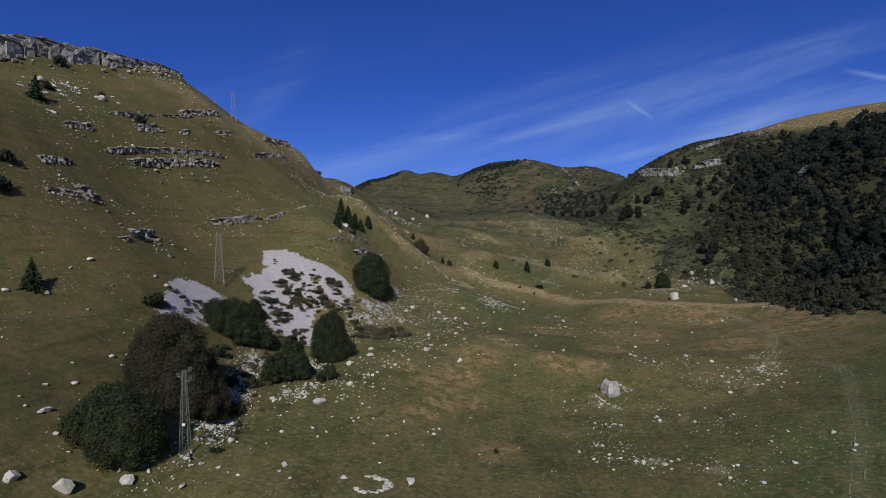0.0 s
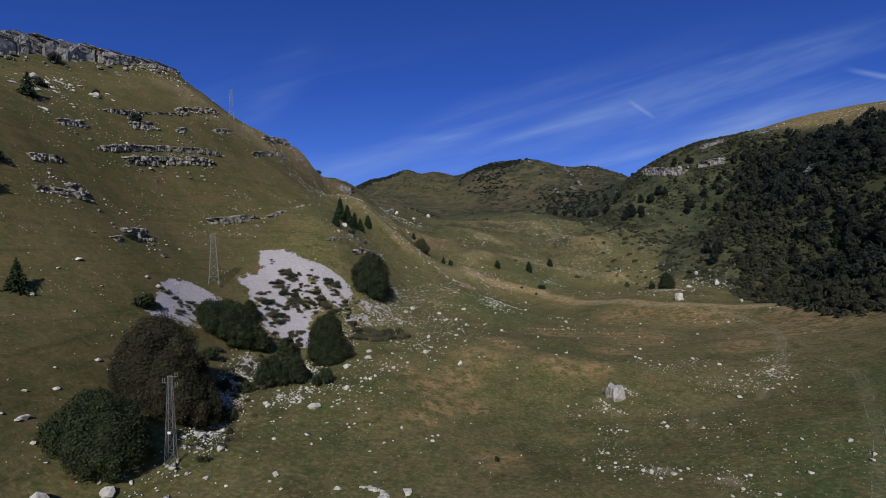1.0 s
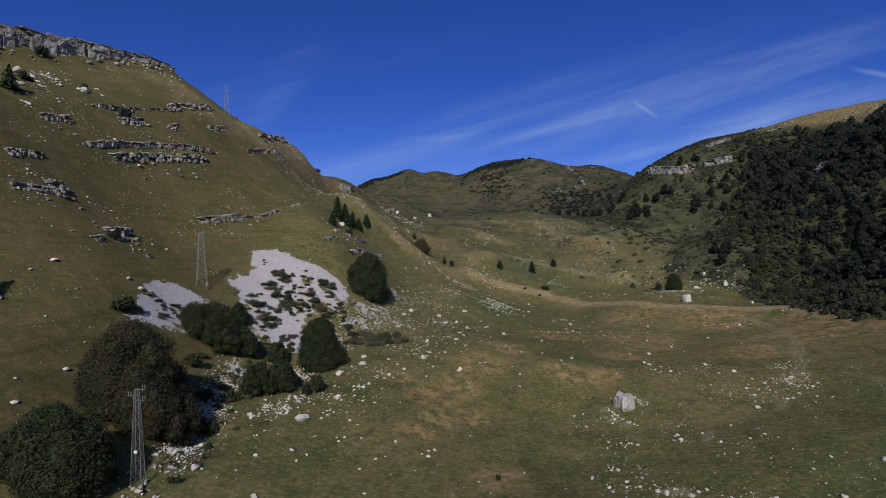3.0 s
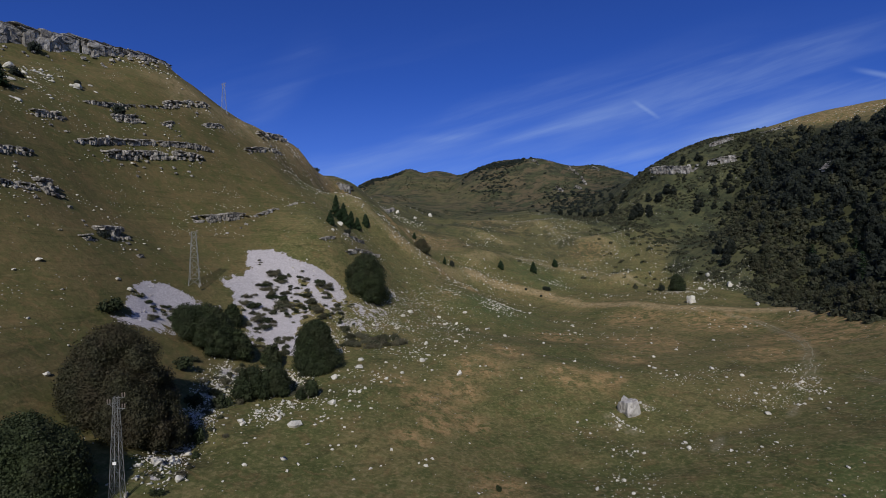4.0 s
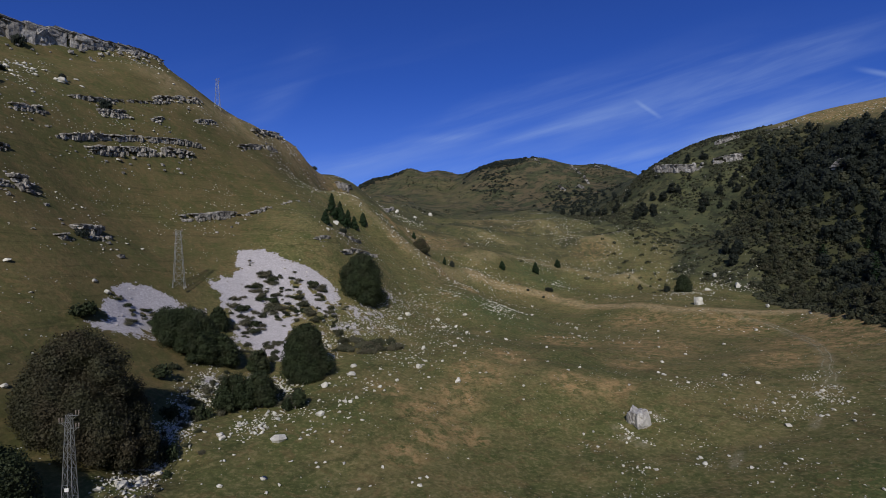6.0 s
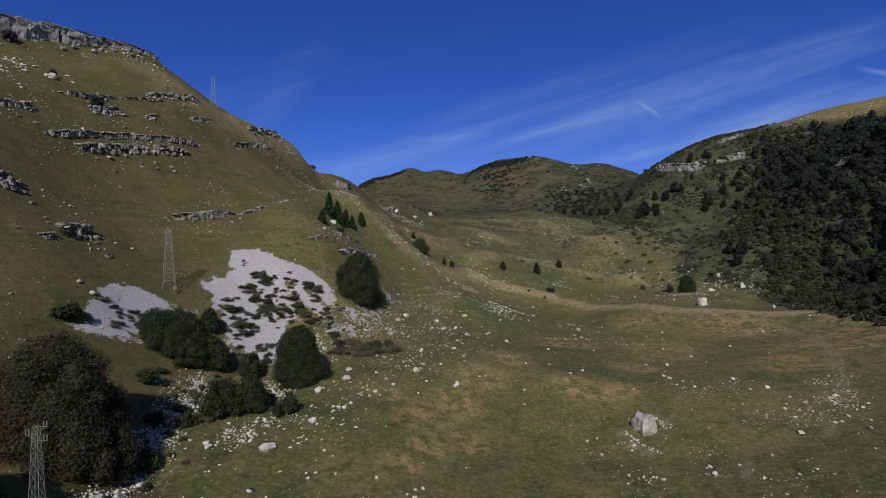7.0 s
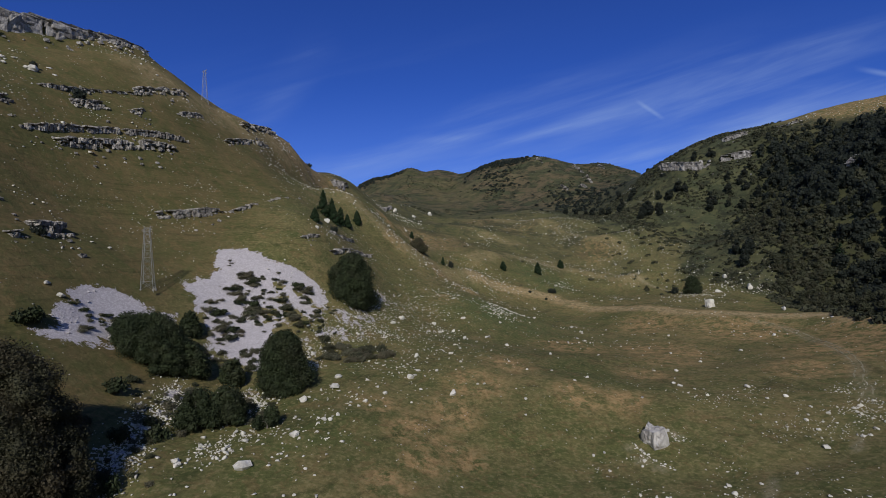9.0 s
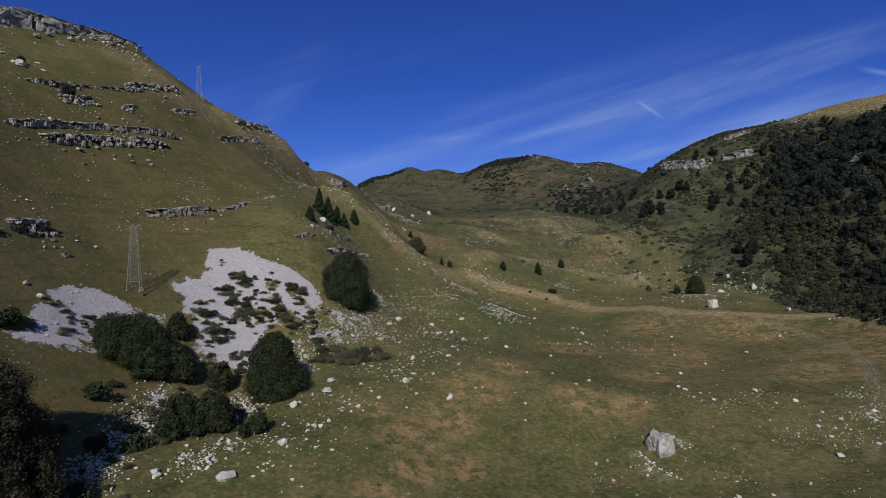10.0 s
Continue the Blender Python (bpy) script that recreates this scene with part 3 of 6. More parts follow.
def marks(x, y):
    """How far each kind of cover holds at places x, y, from 0 to 1."""
    wobble = 1.6 * lattice(x, y, 6) + 0.8 * lattice(x, y, 2.4)
    scree = np.maximum(inside(UPPER_SCREE, x, y), inside(LOWER_SCREE, x, y)) + wobble * 0.5
    scree = np.clip(0.56 + scree * 0.20, 0, 1)
    scree = scree - 0.34 * blots([(a, b, 0.50 * w) for a, b, w in SCREE_SHRUBS], x + wobble, y + wobble)
    spill = 0.50 * blots([(a, b, 0.75 * w) for a, b, w in SPILLS], x + wobble, y + wobble)
    scree = scree - 0.26 * smooth(x, -43, -36) * smooth(y, 151, 146) * smooth(y, 131, 137)
    gully = smooth(along(GULLY, x, y) + wobble, 4.2, 0.5) * 0.50
    scree = np.maximum(scree, np.maximum(gully, spill))
    dry = np.maximum(blots(DRY_SPOTS, x, y), smooth(along(DRY_BAND, x, y) + wobble, 7, 2))
    ruts = 0.18 * smooth(along(CART_TRACK, x, y), 2.2, 0.5)
    ruts = np.maximum(ruts, 0.15 * smooth(along(GRASS_TRACK, x, y), 1.6, 0.5))
    for path in FOOTPATHS:
        ruts = np.maximum(ruts, 0.35 * smooth(along(path, x, y) + 0.5 * lattice(x, y, 6), 0.9, 0.1))
    ruts = np.maximum(ruts, 0.4 * blots(BARE_SPOTS, x + 0.5 * lattice(x, y, 1.6), y))
    dry = np.maximum(dry, 0.95 * blots([(265, 345, 50), (262, 300, 26)], x, y))
    dry = np.maximum(dry, 0.14 * blots([(40, 330, 85), (-20, 300, 45), (70, 270, 45)], x, y))
    # straw along the dry band; spur and crest also lightened as if sunlit
    sunlit_straw = smooth(along(DRY_BAND, x, y) + 1.2 * wobble, 5.5, 0.4)
    sunlit_straw = np.maximum(sunlit_straw, 0.50 * smooth(along(SPUR, x, y) + 2.0 * wobble, 9, 0.5))
    for line in RIDGES:
        sunlit_straw = np.maximum(sunlit_straw, 0.50 * smooth(along(line, x, y) + 1.8 * wobble, 6, 0.3))
    sunlit_straw = np.maximum(sunlit_straw, 0.62 * smooth(along(CREST, x, y) + 2.0 * wobble, 13, 0.5))
    lush = blots(LUSH_SPOTS, x, y)
    heath = (0.75 + 0.35 * lattice(x, y, 70)).clip(0, 1) * smooth(y, 360, 520) * smooth(x, 300, 230)
    verge = np.where(y < 228, 2, np.minimum(44, 2 + (y - 228) * 0.8))
    heath = np.maximum(heath, smooth(x - wood_edge(y) + verge + 5 * lattice(x, y, 22) + 3 * lattice(x, y, 7), -2, 12) * smooth(y, 120, 150) * smooth(wood_top(y) + 8 * lattice(x, y, 17) - x, -22, 4))
    heath = np.maximum(heath, 0.9 * smooth(x + 0.25 * (y - 330) + 5 * lattice(x, y, 20), 82, 118) * smooth(y, 305, 350))
    heath = np.maximum(heath, 0.55 * smooth(y, 255, 350))
    heath = heath * np.maximum(smooth(np.where(y > 345, 226, wood_top(y)) + 24 + 8 * lattice(x, y, 17) - x, 0, 22), smooth(y, 450, 520))
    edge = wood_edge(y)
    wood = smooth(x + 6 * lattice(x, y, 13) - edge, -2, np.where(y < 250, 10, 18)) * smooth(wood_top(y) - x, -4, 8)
    # left hillside: olive-brown turf plus the painted dimming of that slope
    turf = smooth(x + 0.10 * (y - 130) + 6 * lattice(x, y, 25), -38, -56)
    return dict(wood=wood, turf=turf, rust=smooth(y, 430, 560), scree=scree, dry=dry, track=ruts, lush=lush, heath=heath, brow=sunlit_straw)


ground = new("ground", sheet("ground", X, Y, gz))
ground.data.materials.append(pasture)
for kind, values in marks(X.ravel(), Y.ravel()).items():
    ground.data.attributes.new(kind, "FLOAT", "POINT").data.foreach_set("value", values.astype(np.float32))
tagged(ground, "dry alpine pasture of short olive grass with pale scree", "ground", kind="structure")


def ribbon(name, label, line, width, aside, seed, gaps=0.25, material=track_dirt):
    """A worn rut: a thin strip of earth laid on the ground beside a line, broken where grass has closed it."""
    pts = [Vector((*p, 0)) for p in line]
    pts = [pts[0] * 2 - pts[1]] + pts + [pts[-1] * 2 - pts[-2]]
    way = []
    for a, b, c, d in zip(pts, pts[1:], pts[2:], pts[3:]):
        for k in range(48):
            u = k / 48
            way.append(0.5 * ((2 * b) + (c - a) * u + (2 * a - 5 * b + 4 * c - d) * u * u + (3 * b - a - 3 * c + d) * u ** 3))
    p = np.array([w[:2] for w in way])
    d = np.gradient(p, axis=0)
    side = np.stack([d[:, 1], -d[:, 0]], -1) / np.linalg.norm(d, axis=1, keepdims=True)
    wob = lattice(p[:, 0], p[:, 1] + seed, 3.0)[:, None] * 0.18
    edges = [aside + wob + s * width / 2 * (1 + 0.7 * lattice(p[:, 0] + seed + 9 * s, p[:, 1], 1.1) + 0.9 * lattice(p[:, 0] + seed, p[:, 1] + 9 * s, 0.35))[:, None] for s in (-1, 1)]
    left, right = p + side * edges[0], p + side * edges[1]
    v = np.concatenate([np.column_stack([q, height(q[:, 0], q[:, 1]) + 0.05]) for q in (left, right)])
    n = len(p)
    keep = lattice(p[:, 0] + 3 * seed, p[:, 1], 4.0) + 0.8 * lattice(p[:, 0], p[:, 1] + seed, 0.6) > gaps * 2 - 1
    faces = [(i, i + 1, n + i + 1, n + i) for i in range(n - 1) if keep[i]]
    me = bpy.data.meshes.new(name)
    me.from_pydata(v, [], faces)
    me.materials.append(material)
    return tagged(new(name, me), label, "track", kind="structure")


for k, aside in enumerate((-0.75, 0.75)):
    ribbon("track", "worn wheel rut of a cart track across the meadow", CART_TRACK, 0.28, aside * 0.9, k * 7, 0.38)
    ribbon("track", "faint wheel rut in green grass", GRASS_TRACK, 0.12, aside, 20 + k * 7, 0.66, worn_grass)
for k, path in enumerate(FOOTPATHS):
    ribbon("path", "narrow trodden path through the grass", path, 0.30, 0, 40 + k, 0.5)


# ---- building blocks ----
def big_mesh(name, verts, faces, *materials):
    """A mesh from arrays of vertices and of equal-sized faces."""
    me = bpy.data.meshes.new(name)
    n, k = faces.shape
    me.vertices.add(len(verts))
    me.vertices.foreach_set("co", verts.astype(np.float32).ravel())
    me.loops.add(n * k)
    me.loops.foreach_set("vertex_index", faces.astype(np.int32).ravel())
    me.polygons.add(n)
    me.polygons.foreach_set("loop_start", np.arange(0, n * k, k, dtype=np.int32))
    me.update(calc_edges=True)
    me.validate()
    for m in materials:
        me.materials.append(m)
    return me


def part(name, me, parent, label=""):
    ob = new(name, me)
    ob.parent = parent
    return tagged(ob, label)


def turn_matrices(rng, n, tilt=1.0):
    """Random rotations, n of them; tilt 0 turns about z alone."""
    a, b, c = rng.uniform(0, 2 * np.pi, n), rng.normal(0, 0.9 * tilt, n), rng.normal(0, 0.9 * tilt, n)
    ca, sa, cb, sb, cc, sc = np.cos(a), np.sin(a), np.cos(b), np.sin(b), np.cos(c), np.sin(c)
    z, o = np.zeros(n), np.ones(n)
    A = np.stack([ca, -sa, z, sa, ca, z, z, z, o], -1).reshape(-1, 3, 3)
    B = np.stack([o, z, z, z, cb, -sb, z, sb, cb], -1).reshape(-1, 3, 3)
    C = np.stack([cc, z, sc, z, o, z, -sc, z, cc], -1).reshape(-1, 3, 3)
    return A @ B @ C


# ---- rocks ----
def hull(points):
    bm = bmesh.new()
    for p in points:
        bm.verts.new(p)
    out = bmesh.ops.convex_hull(bm, input=bm.verts)
    loose = {g for g in out["geom_interior"] + out["geom_unused"] if isinstance(g, bmesh.types.BMVert)}
    bmesh.ops.delete(bm, geom=list(loose), context="VERTS")
    bmesh.ops.recalc_face_normals(bm, faces=bm.faces)
    return bm


def rough_stone(name, seed, material, n=16, finer=0, jag=0.05):
    """An angular stone about 1 m across, centred; finer adds worn relief."""
    rng = np.random.RandomState(seed)
    p = sphere_points(n, rng)
    p = p / np.abs(p).max(1, keepdims=True) ** 0.45 * rng.uniform(0.40, 0.56, (n, 1))
    bm = hull(p)
    for k in range(finer):
        bmesh.ops.triangulate(bm, faces=bm.faces)
        bmesh.ops.subdivide_edges(bm, edges=bm.edges, cuts=1, use_grid_fill=True)
        for v in bm.verts:
            v.co += v.co.normalized() * jag * noise.noise(v.co * (2.5 * 2 ** k) + Vector((seed, k, 0)))
    me = bpy.data.meshes.new(name)
    bm.to_mesh(me)
    bm.free()
    me.materials.append(material)
    return me


def block_mesh(name, seed, material, finer=0, jag=0.10, blunt=0.36):
    """A bedrock block, 1 m cube with knocked-off corners and skewed sides; finer adds broken relief."""
    rng = np.random.RandomState(seed)
    p = [np.array((sx, sy, sz)) * rng.uniform(blunt, 0.54, 3) for sx in (-1, 1) for sy in (-1, 1) for sz in (-1, 1)]
    for axis in range(3):
        for s in (-1, 1):
            q = rng.uniform(-0.35, 0.35, 3)
            q[axis] = s * rng.uniform(0.46, 0.56)
            p.append(q)
    for _ in range(4):
        q = sphere_points(1, rng)[0]
        p.append(q / np.abs(q).max() * rng.uniform(0.40, 0.5))
    bm = hull(p)
    for k in range(finer):
        bmesh.ops.triangulate(bm, faces=bm.faces)
        bmesh.ops.subdivide_edges(bm, edges=bm.edges, cuts=1, use_grid_fill=True)
        for v in bm.verts:
            q = Vector((v.co.x * 3.2, v.co.y * 3.2, v.co.z * 1.6)) * 1.7 ** k + Vector((seed, k, 0))
            v.co += v.co.normalized() * jag * noise.cell(q * 1.3) * (0.9 - 0.3 * k)
    me = bpy.data.meshes.new(name)
    bm.to_mesh(me)
    bm.free()
    me.materials.append(material)
    return me


def sphere_points(n, rng):
    p = rng.normal(0, 1, (n, 3))
    return p / np.linalg.norm(p, axis=1, keepdims=True)


STONES = [rough_stone("stone", s, pale_stone, 18) for s in range(10)]
BLOCKS = [block_mesh("rock_block", 40 + s, cliff_stone, 2, 0.08, 0.43) for s in range(12)]
LEDGE_BLOCKS = [block_mesh("rock_block", 60 + s, limestone, 1, 0.10) for s in range(12)]


def stone(x, y, width, label="pale weathered limestone rock lying in the grass", group="loose rocks on the pasture", rise=0.62):
    rng = random.Random(int(x * 31 + y * 17))
    ob = new("rock", rng.choice(STONES))
    ob.location = place(x, y) + Vector((0, 0, width * rise * 0.28 ))
    ob.rotation_euler = (rng.uniform(-0.3, 0.3), rng.uniform(-0.3, 0.3), rng.uniform(0, 6.28))
    ob.scale = (width, width * rng.uniform(0.7, 1.0), width * rise * rng.uniform(0.85, 1.15))
    if rise < 0.45:        # flat slabs lie with the slope
        dx = float(height(x + 1, y)[0] - height(x - 1, y)[0]) / 2
        dy = float(height(x, y + 1)[0] - height(x, y - 1)[0]) / 2
        ob.rotation_mode = "QUATERNION"
        ob.rotation_quaternion = Vector((-0.8 * dx, -0.8 * dy, 1)).to_track_quat("Z", "Y")
    return tagged(ob, label, "rock", group)


def outcrop(name, label, line, height_m, block, seed, layers=2, blocks=LEDGE_BLOCKS, depth=1.0, gaps=0.1, lean=0.6, litter=6):
    """A ragged ledge of bedrock blocks along a line of points, each layer stepping back up the slope."""
    rng = random.Random(seed)
    base = new(name)
    base.location = place(*line[len(line) // 2])
    lay = height_m / layers
    total = sum(math.hypot(b[0] - a[0], b[1] - a[1]) for a, b in zip(line[:-1], line[1:]))
    done = 0.0
    for (ax, ay), (bx, by) in zip(line[:-1], line[1:]):
        run = math.hypot(bx - ax, by - ay)
        turn = math.atan2(by - ay, bx - ax)
        for k in range(layers):
            at = -rng.uniform(0, 0.5 * block)
            while at < run:
                w = block * rng.choice((0.35, 0.5, 0.7, 0.9, 1.3))
                t = max(0.0, min(1, (at + w / 2) / run))
                ends = min(1.0, 6 * min(done + at + w, total - done - at) / total + 0.2)      # thins out at both ends
                wave = 0.5 + 0.5 * math.sin((done + at) * 0.42 + 1.9 * k + seed)
                if rng.random() > gaps + 0.40 * (1 - ends) + 0.32 * (1 - wave) ** 2:
                    x, y = ax + (bx - ax) * t, ay + (by - ay) * t
                    low = float(height(x, y)[0])
                    side = rng.uniform(-0.25, 0.20) * depth - lean * lay * k - 0.55 * depth - (0.4 * depth if rng.random() < 0.2 else 0)
                    x, y = x + math.sin(turn) * side, y - math.cos(turn) * side
                    tall = lay * rng.uniform(0.60, 1.15) * (0.55 + 0.45 * ends)
                    ob = new("rock_block", rng.choice(blocks))
                    ob.parent = base
                    ob.location = Vector((x, y, low - 0.1 + lay * k + tall * 0.5)) - base.location
                    ob.rotation_euler = (rng.uniform(-0.06, 0.06), rng.uniform(-0.06, 0.06), turn + rng.uniform(-0.16, 0.16))
                    ob.scale = (w * 1.06, depth * rng.uniform(1.3, 1.8), tall * 1.1)
                at += w * rng.uniform(0.92, 1.04)
        at = 0.0
        while height_m > 0.85 and at < run:        # the hard thin bed on top, in long flat slabs
            w = block * rng.uniform(0.7, 2.4)
            t = min(1.0, (at + w / 2) / run)
            ends = min(1.0, 6 * min(done + at + w, total - done - at) / total + 0.2)
            if rng.random() > gaps + 0.5 * (1 - ends) + 0.12:
                x, y = ax + (bx - ax) * t, ay + (by - ay) * t
                low = float(height(x, y)[0])
                side = -lean * lay * (layers - 1) - (0.62 + rng.uniform(-0.12, 0.16)) * depth
                x, y = x + math.sin(turn) * side, y - math.cos(turn) * side
                thin = min(0.45, 0.22 * height_m) * rng.uniform(0.7, 1.2)
                ob = new("cap_slab", rng.choice(blocks))
                ob.parent = base
                ob.location = Vector((x, y, low - 0.1 + height_m * (0.55 + 0.45 * ends) * rng.uniform(0.92, 1.0))) - base.location
                ob.rotation_euler = (rng.uniform(-0.04, 0.04), rng.uniform(-0.03, 0.03), turn + rng.uniform(-0.08, 0.08))
                ob.scale = (w * 1.1, depth * rng.uniform(1.5, 1.9), thin)
            at += w * rng.uniform(0.95, 1.1)
        for _ in range(int(litter * run / total + 0.5)):
            t, out = rng.random(), rng.gauss(0.8, 1.6) * depth
            x, y = ax + (bx - ax) * t + math.sin(turn) * out, ay + (by - ay) * t - math.cos(turn) * out
            s = rng.uniform(0.25, 0.75) * min(1.3, height_m * 0.5)
            ob = new("loose_block", rng.choice(blocks))
            ob.parent = base
            ob.location = place(x, y) + Vector((0, 0, 0.15 * s)) - base.location
            ob.rotation_euler = (rng.uniform(-0.4, 0.4), rng.uniform(-0.4, 0.4), rng.uniform(0, 6))
            ob.scale = (s * 1.3, s, s * 0.8)
        done += run
    return tagged(base, label, "rock outcrop", "limestone ledges of the hillside")


def scattered(name, label, category, protos, spots, sizes, seed, material, tilt=0.35, squash=0.65, sink=0.2):
    """Very many small pieces on the ground as one mesh."""
    rng = np.random.RandomState(seed)
    spots, sizes = np.asarray(spots, float), np.asarray(sizes, float)
    z = height(spots[:, 0], spots[:, 1])
    kinds = rng.randint(0, len(protos), len(spots))
    allv, allf, base = [], [], 0
    for k, (pv, pf) in enumerate(protos):
        idx = np.where(kinds == k)[0]
        if not len(idx):
            continue
        R = turn_matrices(rng, len(idx), tilt)
        s = sizes[idx][:, None] * np.stack([np.ones(len(idx)), rng.uniform(0.45, 0.95, len(idx)), rng.uniform(0.8, 1.2, len(idx)) * squash], -1)
        v = np.einsum("nij,nvj->nvi", R, pv[None] * s[:, None, :])
        v += np.stack([spots[idx, 0], spots[idx, 1], z[idx] + sizes[idx] * squash * (0.5 - sink)], -1)[:, None, :]
        f = pf[None] + (np.arange(len(idx)) * len(pv))[:, None, None] + base
        allv.append(v.reshape(-1, 3))
        allf.append(f.reshape(-1, pf.shape[1]))
        base += len(idx) * len(pv)
    ob = new(name, big_mesh(name, np.concatenate(allv), np.concatenate(allf), material))
    return tagged(ob, label, category, kind="stuff")


def pebble(seed):
    """Vertices and triangles of a small angular stone 1 m across."""
    rng = np.random.RandomState(seed)
    bm = hull(sphere_points(9, rng) * rng.uniform(0.42, 0.62, (9, 1)))
    bmesh.ops.triangulate(bm, faces=bm.faces)
    bm.verts.index_update()
    v = np.array([p.co[:] for p in bm.verts])
    f = np.array([[p.index for p in face.verts] for face in bm.faces])
    bm.free()
    return v, f


PEBBLES = [pebble(s) for s in range(6)]


# ---- foliage ----
def leaves(points, normals, size, rng, wild=0.85, slim=0.27):
    """Arrays of diamond-shaped leaf sprays at the points, facing roughly along the normals."""
    n = len(points)
    d = normals * 0.7 + rng.normal(0, wild * 0.6, (n, 3))
    d /= np.linalg.norm(d, axis=1, keepdims=True) + 1e-9
    t = np.cross(d, rng.normal(0, 1, (n, 3)))
    t /= np.linalg.norm(t, axis=1, keepdims=True) + 1e-9
    b = np.cross(d, t)
    s = (size * rng.uniform(0.5, 1.7, n))[:, None]
    bend = d * s * 0.12
    v = np.stack([points + t * s * 0.5 - bend, points + b * s * slim, points - t * s * 0.5 - bend, points - b * s * slim], 1)
    return v.reshape(-1, 3), np.arange(n * 4).reshape(n, 4)


def crown_arrays(lobes, size, cover, rng, wild=0.6, slim=0.32, skin=(0.64, 1.34)):
    """Leaf sprays over a cloud of lobes (x, y, z, radius, squash), none of them deep inside another."""
    pts, nor = [], []
    for k, (x, y, z, r, q) in enumerate(lobes):
        n = int(cover * 4 * np.pi * r * r / (size * size * 0.5)) + 8
        d = sphere_points(n, rng)
        d = d[(d[:, 2] > -0.75)]
        reach = r * rng.uniform(*skin, (len(d), 1))
        p = np.array([x, y, z]) + d * reach * np.array([1, 1, q])
        keep = np.ones(len(p), bool)
        for j, (u, v, w, s, o) in enumerate(lobes):
            if j != k:
                keep &= (((p - [u, v, w]) / [s, s, s * o]) ** 2).sum(1) > 0.55
        pts.append(p[keep])
        nor.append(d[keep])
    return leaves(np.concatenate(pts), np.concatenate(nor), size, rng, wild, slim)


def core_arrays(lobes, shrink, rng):
    """Dark ragged hearts of the lobes, that close the crown from behind."""
    allv, allf, base = [], [], 0
    ring = np.array([[math.cos(a) * math.cos(b), math.sin(a) * math.cos(b), math.sin(b)] for b in (-0.9, 0, 0.9) for a in np.arange(8) * np.pi / 4])
    quads = [[r * 8 + i, r * 8 + (i + 1) % 8, r * 8 + 8 + (i + 1) % 8, r * 8 + 8 + i] for r in range(2) for i in range(8)]
    quads += [[16, 17, 18, 19], [16, 19, 20, 23], [20, 21, 22, 23], [0, 3, 2, 1], [0, 7, 4, 3], [4, 7, 6, 5]]
    for x, y, z, r, q in lobes:
        v = ring * rng.uniform(0.8, 1.1, (24, 1)) * r * shrink * np.array([1, 1, q]) + [x, y, z]
        allv.append(v)
        allf.append(np.array(quads) + base)
        base += 24
    return np.concatenate(allv), np.concatenate(allf)


def joined(*pairs):
    v, f, base = [], [], 0
    for a, b in pairs:
        v.append(a)
        f.append(b + base)
        base += len(a)
    return np.concatenate(v), np.concatenate(f)


def tube(path, radii, sides=6):
    """Vertices and quads of a tapering tube along a path."""
    v, f = [], []
    for i, (p, r) in enumerate(zip(path, radii)):
        p = Vector(p)
        d = (Vector(path[min(i + 1, len(path) - 1)]) - Vector(path[max(i - 1, 0)])).normalized()
        a = d.orthogonal().normalized()
        b = d.cross(a)
        for k in range(sides):
            t = 2 * math.pi * k / sides
            v.append(p + (a * math.cos(t) + b * math.sin(t)) * r)
        if i:
            for k in range(sides):
                f.append([(i - 1) * sides + k, (i - 1) * sides + (k + 1) % sides, i * sides + (k + 1) % sides, i * sides + k])
    return np.array([w[:] for w in v]), np.array(f)


def trunk_mesh(h, r, seed, limbs=5, reach=0.4, below=0.6):
    rng = random.Random(seed)
    path = [(rng.uniform(-0.15, 0.15) * (z > 0), rng.uniform(-0.15, 0.15) * (z > 0), z) for z in (-below, 0, h * 0.3, h * 0.6, h * 0.9)]
    pieces = [tube(path, [r * 1.25, r * 1.1, r * 0.8, r * 0.5, r * 0.12], 8)]
    for k in range(limbs):
        z, a = h * rng.uniform(0.25, 0.65), rng.uniform(0, 6.28)
        L = h * reach * rng.uniform(0.7, 1.1)
        pieces.append(tube([(0, 0, z), (math.cos(a) * L * 0.5, math.sin(a) * L * 0.5, z + L * 0.35), (math.cos(a) * L, math.sin(a) * L, z + L * 0.6)], [r * 0.4, r * 0.28, r * 0.06], 5))
    v, f = joined(*pieces)
    return big_mesh("trunk", v, f, bark)


